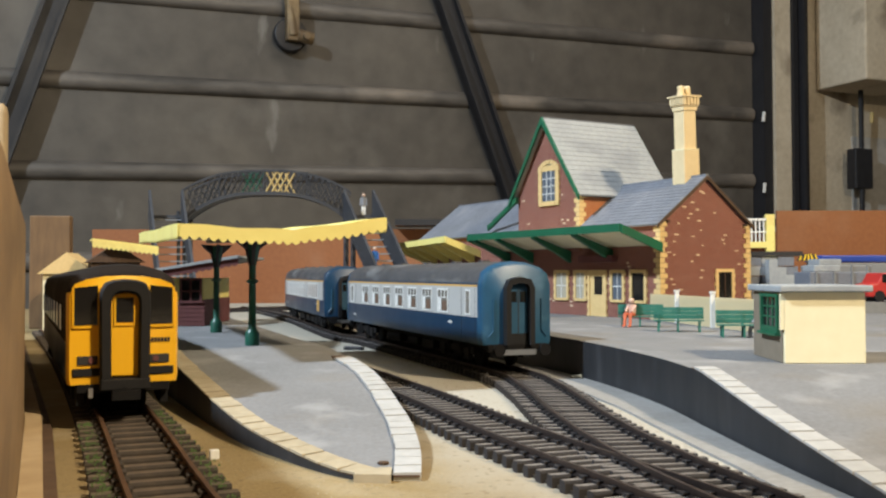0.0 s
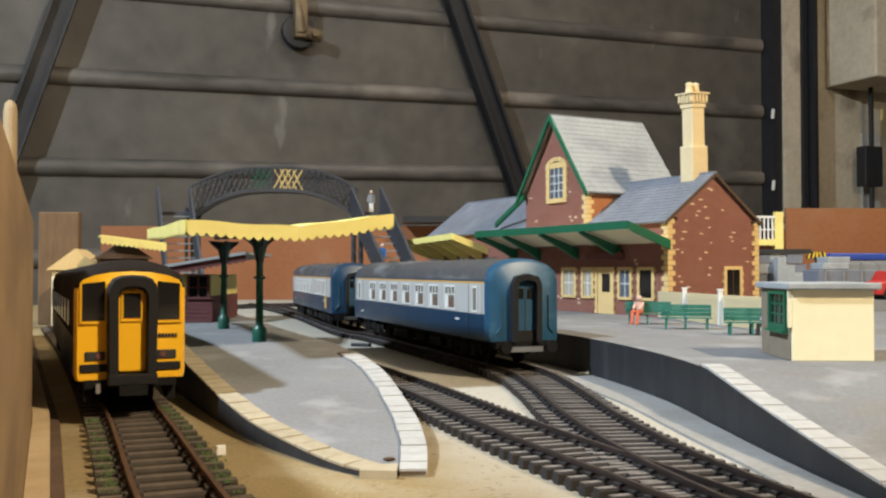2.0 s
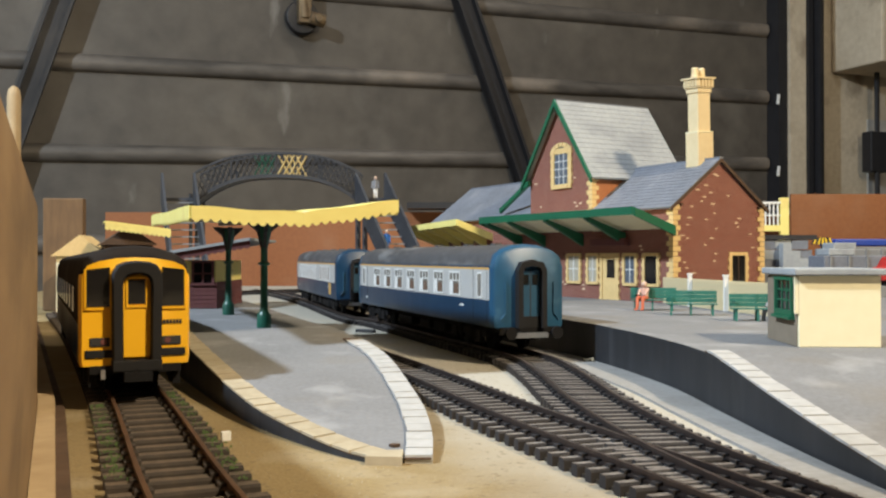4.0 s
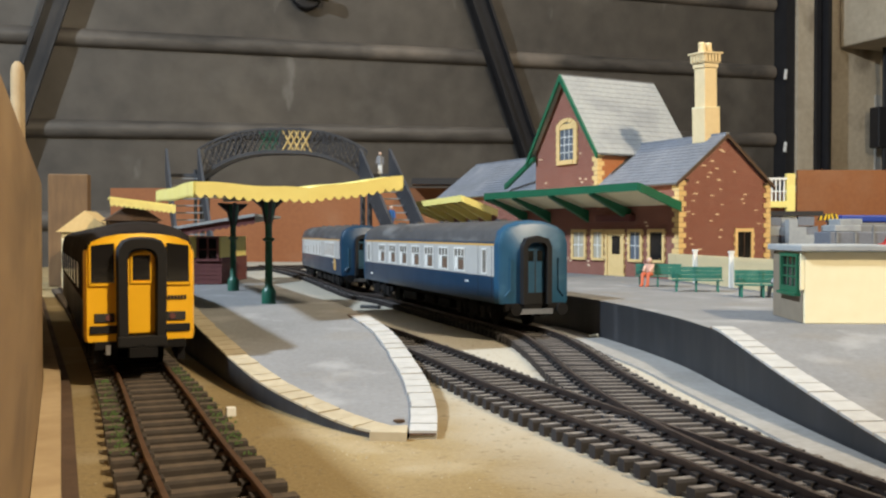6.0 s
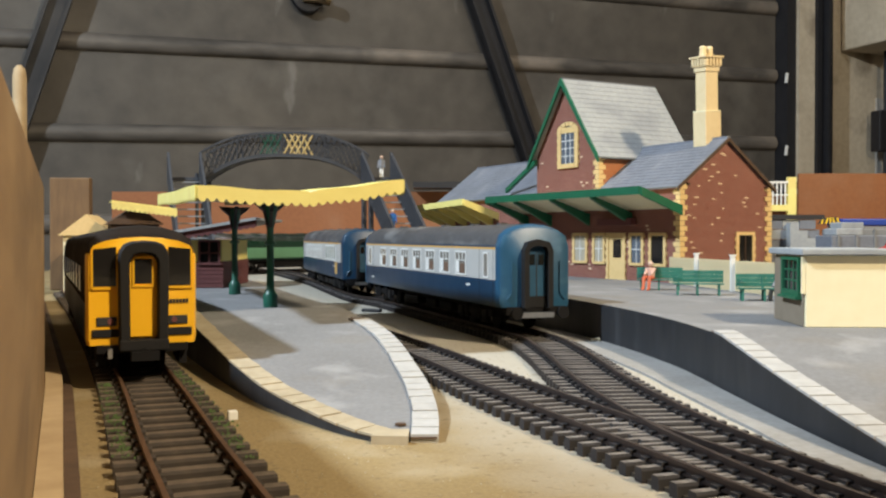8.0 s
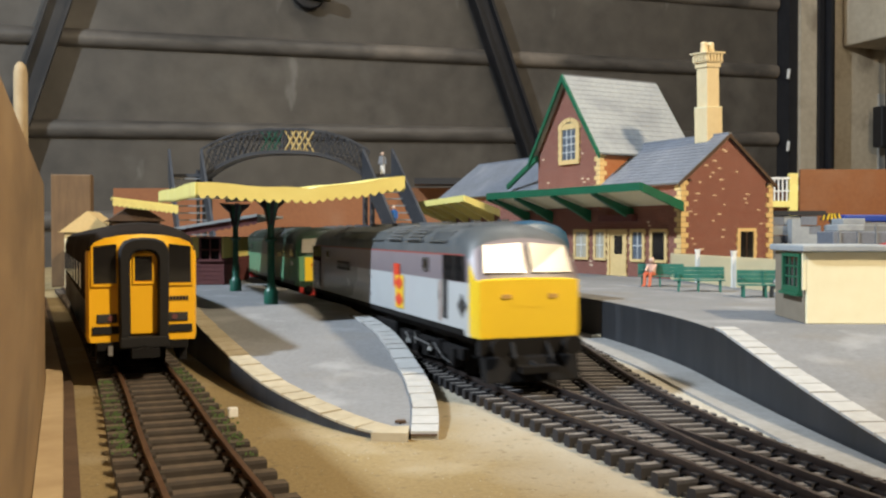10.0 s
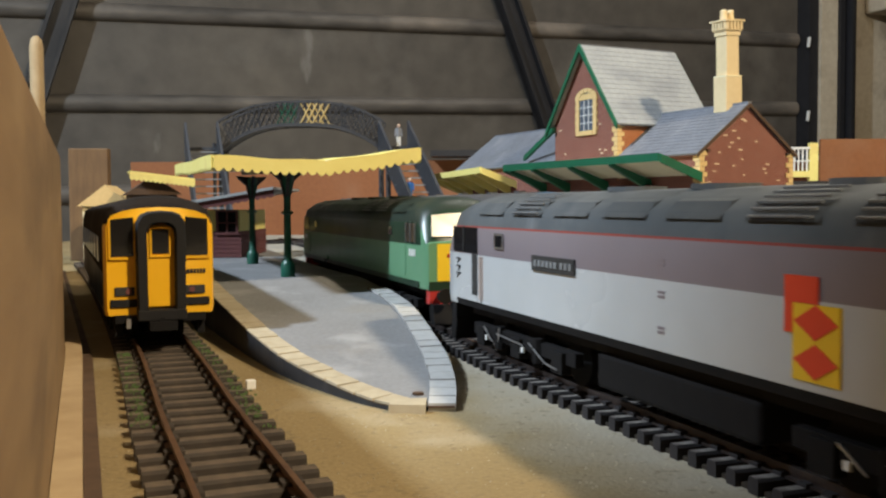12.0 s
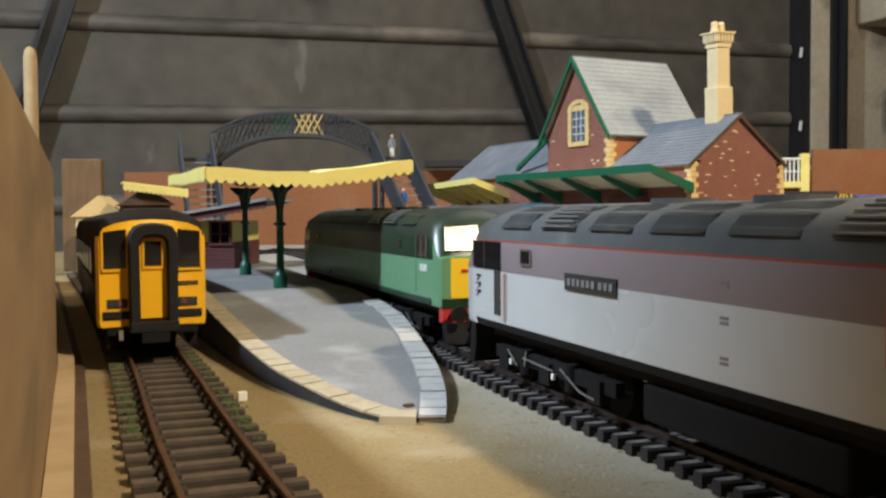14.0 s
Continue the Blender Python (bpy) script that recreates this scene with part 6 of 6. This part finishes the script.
# ---- yard beyond the hut ----
def yard():
    gate = thing("signal_gate", "yellow-framed gate with a white railing behind the station", "gate", pose(0.315, 0.92, 0.0))
    part("post", boxes((0.022, 0.030, 0, 0.006, 0, 0.108)), "cream_yellow", gate)
    part("post", boxes((-0.012, -0.006, 0, 0.006, 0, 0.108)), "cream_yellow", gate)
    part("cross_bar", boxes((-0.006, 0.022, 0, 0.004, 0.075, 0.081)), "cream_yellow", gate)
    part("cross_bar", boxes((-0.006, 0.022, 0, 0.004, 0.102, 0.104)), "white_trim", gate)
    for i in range(7):
        part("baluster", boxes((-0.005 + i * 0.004, -0.0038 + i * 0.004, 0.001, 0.0022, 0.081, 0.102)), "white_trim", gate)
    part("cross_bar", boxes((-0.006, 0.022, 0.0005, 0.003, 0.090, 0.0912)), "white_trim", gate)
    wagons = (("flat_wagon", "grey open wagon standing in the yard", "grey_plastic", 0.36, 0.86, 0.055, 0.030), ("low_wagon", "dark grey low wagon standing in the yard", "slate", 0.33, 0.80, 0.06, 0.024), ("mineral_wagon", "pale grey wagon with a sheeted load in the yard", "slate_pale", 0.43, 0.83, 0.05, 0.034))
    for nm, lb, mat, x, y, w, h in wagons:
        g = thing(nm, lb, "wagon", pose(x, y, 0.015, 0, 0, 4))
        part("siding_bank", boxes((-0.004, w + 0.004, -0.002, 0.032, -0.015, -0.0005)), "grey_plastic", g)
        part("body", boxes((0, w, 0, 0.03, 0.012, 0.012 + h)), mat, g, bevel=0.001)
        for i in range(4):
            part("rib", boxes((w * (0.08 + 0.27 * i), w * (0.08 + 0.27 * i) + 0.002, -0.0012, 0, 0.012, 0.012 + h)), "grey_plastic", g)
        part("load", boxes((w * 0.1, w * 0.5, 0.004, 0.026, 0.012 + h, 0.018 + h)), "slate_pale", g, bevel=0.001)
        for i in (0.2, 0.8):
            bm = bmesh.new()
            rod(bm, (w * i, -0.001, 0.006), (w * i, 0.031, 0.006), 0.006, 14)
            part("wheelset", bm, "underframe", g)
    b = thing("blue_van", "bright blue long van on the far siding", "van", pose(0.395, 0.93, 0.0, 0, 0, 3))
    part("body", boxes((0.0, 0.16, 0, 0.034, 0.012, 0.060)), "grey_plastic", b, bevel=0.001)
    part("roof", boxes((-0.001, 0.161, -0.001, 0.035, 0.0605, 0.0675)), "bright_blue", b, "bright blue roof", bevel=0.0015)
    part("underframe", boxes((0.003, 0.157, 0.004, 0.03, 0.0, 0.012)), "underframe", b)
    c = thing("chevron_board", "black and yellow striped warning board", "sign", pose(0.372, 0.905, 0.0))
    part("stand", boxes((-0.001, 0.001, 0, 0.002, 0, 0.062)), "black_iron", c)
    bm = bmesh.new()
    prism(bm, [(-0.011, 0, 0.062), (0.011, 0, 0.062), (0.007, 0, 0.0685), (-0.007, 0, 0.0685)], (0, 0.002, 0))
    board = part("board", bm, "black_iron", c)
    for i in range(-2, 3):
        bm = bmesh.new()
        x = i * 0.0042
        d = 0.0018 * (1 if i < 0 else -1 if i > 0 else 0)
        prism(bm, [(x - 0.0009, -0.0003, 0.0622), (x + 0.0009, -0.0003, 0.0622), (x + 0.0007 + d, -0.0003, 0.0682), (x - 0.0007 + d, -0.0003, 0.0682)], (0, 0.0003, 0))
        part("stripe", bm, "sector_yellow", board)
    for nm, lb, mat, x, y in (("toy_car", "small red model car parked in the yard", "bright_red", 0.352, 0.74), ("toy_car", "small red model car parked in the yard", "bright_red", 0.385, 0.79)):
        g = thing(nm, lb, "car", pose(x, y, 0.007, 0, 0, 10), "cars in the yard")
        bm = bmesh.new()
        prism(bm, [(0, 0, 0.004), (0.05, 0, 0.004), (0.05, 0, 0.013), (0.038, 0, 0.015), (0.033, 0, 0.023), (0.014, 0, 0.023), (0.009, 0, 0.015), (0, 0, 0.013)], (0, 0.022, 0))
        for v in bm.verts:
            v.co.z += 0.02
        part("body", bm, mat, g, bevel=0.001)
        part("window", boxes((0.0125, 0.0345, -0.0003, 0.0, 0.0355, 0.042)), "dark_glass", g)
        for i in (0.010, 0.040):
            bm = bmesh.new()
            rod(bm, (i, -0.0005, 0.0245), (i, 0.0225, 0.0245), 0.0045, 14)
            part("wheel", bm, "rubber", g)
        part("loading_dock", boxes((-0.01, 0.06, -0.004, 0.028, -0.007, 0.020)), "grey_plastic", g)
    # grey loading bank of the yard, with a black timber top
    y = thing("yard_wall", "low grey stone loading bank with a black timber top", "wall", pose(0.296, 0.885, 0.0))
    part("coping", boxes((0, 0.062, -0.001, 0.011, 0.0662, 0.0705)), "black_iron", y)
    for i in range(7):
        for j in range(4):
            k = 0.0155 * j + (0.004 if i % 2 else 0.0)
            part("stone", boxes((max(k - 0.0075, 0), min(k + 0.0075, 0.062), 0.0006 * ((i + j) % 3), 0.010, 0.0005 + i * 0.0094, 0.0095 + i * 0.0094)), "slate" if (i * 3 + j) % 4 else "slate_pale", y)
    for i in range(3):
        part("step", boxes((0.026 + i * 0.008, 0.034 + i * 0.008, -0.012, -0.0015, 0, 0.0625 - i * 0.007)), "slate_pale", y)


yard()


# ---- bits lying about ----
def litter():
    a = part("white_chip", boxes((-0.0013, 0.0013, -0.0011, 0.0011, 0, 0.0026)), "white_trim", bevel=0.0003)
    a.matrix_basis = pose(-0.0578, 0.2577, 0.0, 0, 0, 20)
    tagged(a, "white plastic chip lying on the sandy ground", "chip")
    bm = bmesh.new()
    prism(bm, [(-0.0015, 0, 0), (-0.0004, -0.0008, 0), (0.0014, -0.0004, 0), (0.0011, 0.0008, 0), (-0.0006, 0.0010, 0)], (0, 0, 0.0006))
    a = part("brown_leaf", bm, "timber_dark")
    a.matrix_basis = pose(-0.0108, 0.2395, 0.0021, 3, 0, 10)
    tagged(a, "brown flake stuck on the platform end", "flake")
    a = part("black_clip", boxes((-0.007, 0.007, -0.0018, 0.0018, 0, 0.0022)), "black_iron", bevel=0.0004)
    a.matrix_basis = pose(-0.0475, 0.625, 0.0, 0, 0, -25)
    tagged(a, "black plastic track clip lying beside the rails", "clip")
    bm = bmesh.new()
    rod(bm, (-0.003, 0, 0.001), (0.002, 0.001, 0.0012), 0.0008, 6)
    rod(bm, (0.001, -0.0015, 0.0009), (0.0025, 0.002, 0.0014), 0.0006, 6)
    a = part("wire_scrap", bm, "slab_stained")
    a.matrix_basis = pose(0.072, 0.443, 0.0006, 0, 0, 15)
    tagged(a, "scrap of pale wire on the dusty strip", "scrap")
    # grit and moss
    rnd = random.Random(21)
    bm = bmesh.new()
    for _ in range(1600):
        x, y = rnd.uniform(-0.07, 0.09), rnd.uniform(0.10, 0.36)
        r = rnd.uniform(0.0001, 0.00032)
        v = [bm.verts.new((x + r * math.cos(k * 2.1 + 1), y + r * math.sin(k * 2.1 + 1), 0)) for k in range(3)] + [bm.verts.new((x, y, r * 1.3))]
        for f in ((0, 1, 3), (1, 2, 3), (2, 0, 3)):
            bm.faces.new([v[i] for i in f])
    tagged(part("grit", bm, "slab_stained"), "loose pale grit scattered on the ground", "grit", kind="stuff")
    bm = bmesh.new()
    for i in range(420):
        s = rnd.choice((-1, 1))
        k = rnd.uniform(0.19, 0.33) if s > 0 else rnd.uniform(0.20, 0.31)
        p = at_length(BAY, STEP, k)
        q = at_length(BAY, STEP, k + 0.002)
        d = (q - p) / np.hypot(*(q - p))
        off = s * -1 * (0.0125 + rnd.gauss(0, 0.0012))
        x, y = p[0] - d[1] * off, p[1] + d[0] * off
        r = rnd.uniform(0.0002, 0.0005)
        v = [bm.verts.new((x + r * math.cos(j * 2.1), y + r * math.sin(j * 2.1), 0.0028)) for j in range(3)] + [bm.verts.new((x, y, 0.0030 + r))]
        for f in ((0, 1, 3), (1, 2, 3), (2, 0, 3)):
            bm.faces.new([v[j] for j in f])
    tagged(part("moss", bm, "moss"), "green moss powder on the bay track sleeper ends", "moss", kind="stuff")


litter()


# ---- what moves ----
def on_line(line, s, wheelbase, z):
    """A vehicle's pose with its bogies on a line, its middle at length s."""
    a, b = at_length(line, STEP, s - wheelbase / 2), at_length(line, STEP, s + wheelbase / 2)
    c = (a + b) / 2
    return pose(c[0], c[1], z, 0, 0, math.degrees(math.atan2(b[1] - a[1], b[0] - a[0])))


def length_near(line, x, y):
    return STEP * int(np.argmin(np.hypot(line[:, 0] - x, line[:, 1] - y)))


STOP = length_near(MAIN, 0.0235, 0.2775) + 0.1125
FAR = length_near(MAIN, -0.225, 1.288) - 0.1245 - STOP
NEAR = length_near(MAIN, -0.180, 0.872) - 0.1245 - STOP
PROGRESS = ((0.0, FAR - 1.30), (4.0, FAR - 0.56), (6.0, FAR - 0.132), (6.6, FAR), (7.0, FAR + (NEAR - FAR) * 0.23), (7.5, FAR + (NEAR - FAR) * 0.51), (8.2, NEAR), (8.6, NEAR + 0.115), (9.1, -0.53), (9.6, -0.36), (10.0, -0.238), (10.3, -0.175), (10.5, -0.145), (10.7, -0.120), (11.0, -0.092), (11.4, -0.064), (11.8, -0.037), (12.0, -0.025), (12.2, -0.013), (12.5, -0.003), (12.8, 0.0), (14.0, 0.0))


def motions():
    for ob, back in ((freight_loco, 0.0), (second_loco, 0.286)):
        walk(ob, [(t, on_line(MAIN, max(STOP + s - back, 0.02), 0.145, 0.005)) for t, s in PROGRESS])


motions()
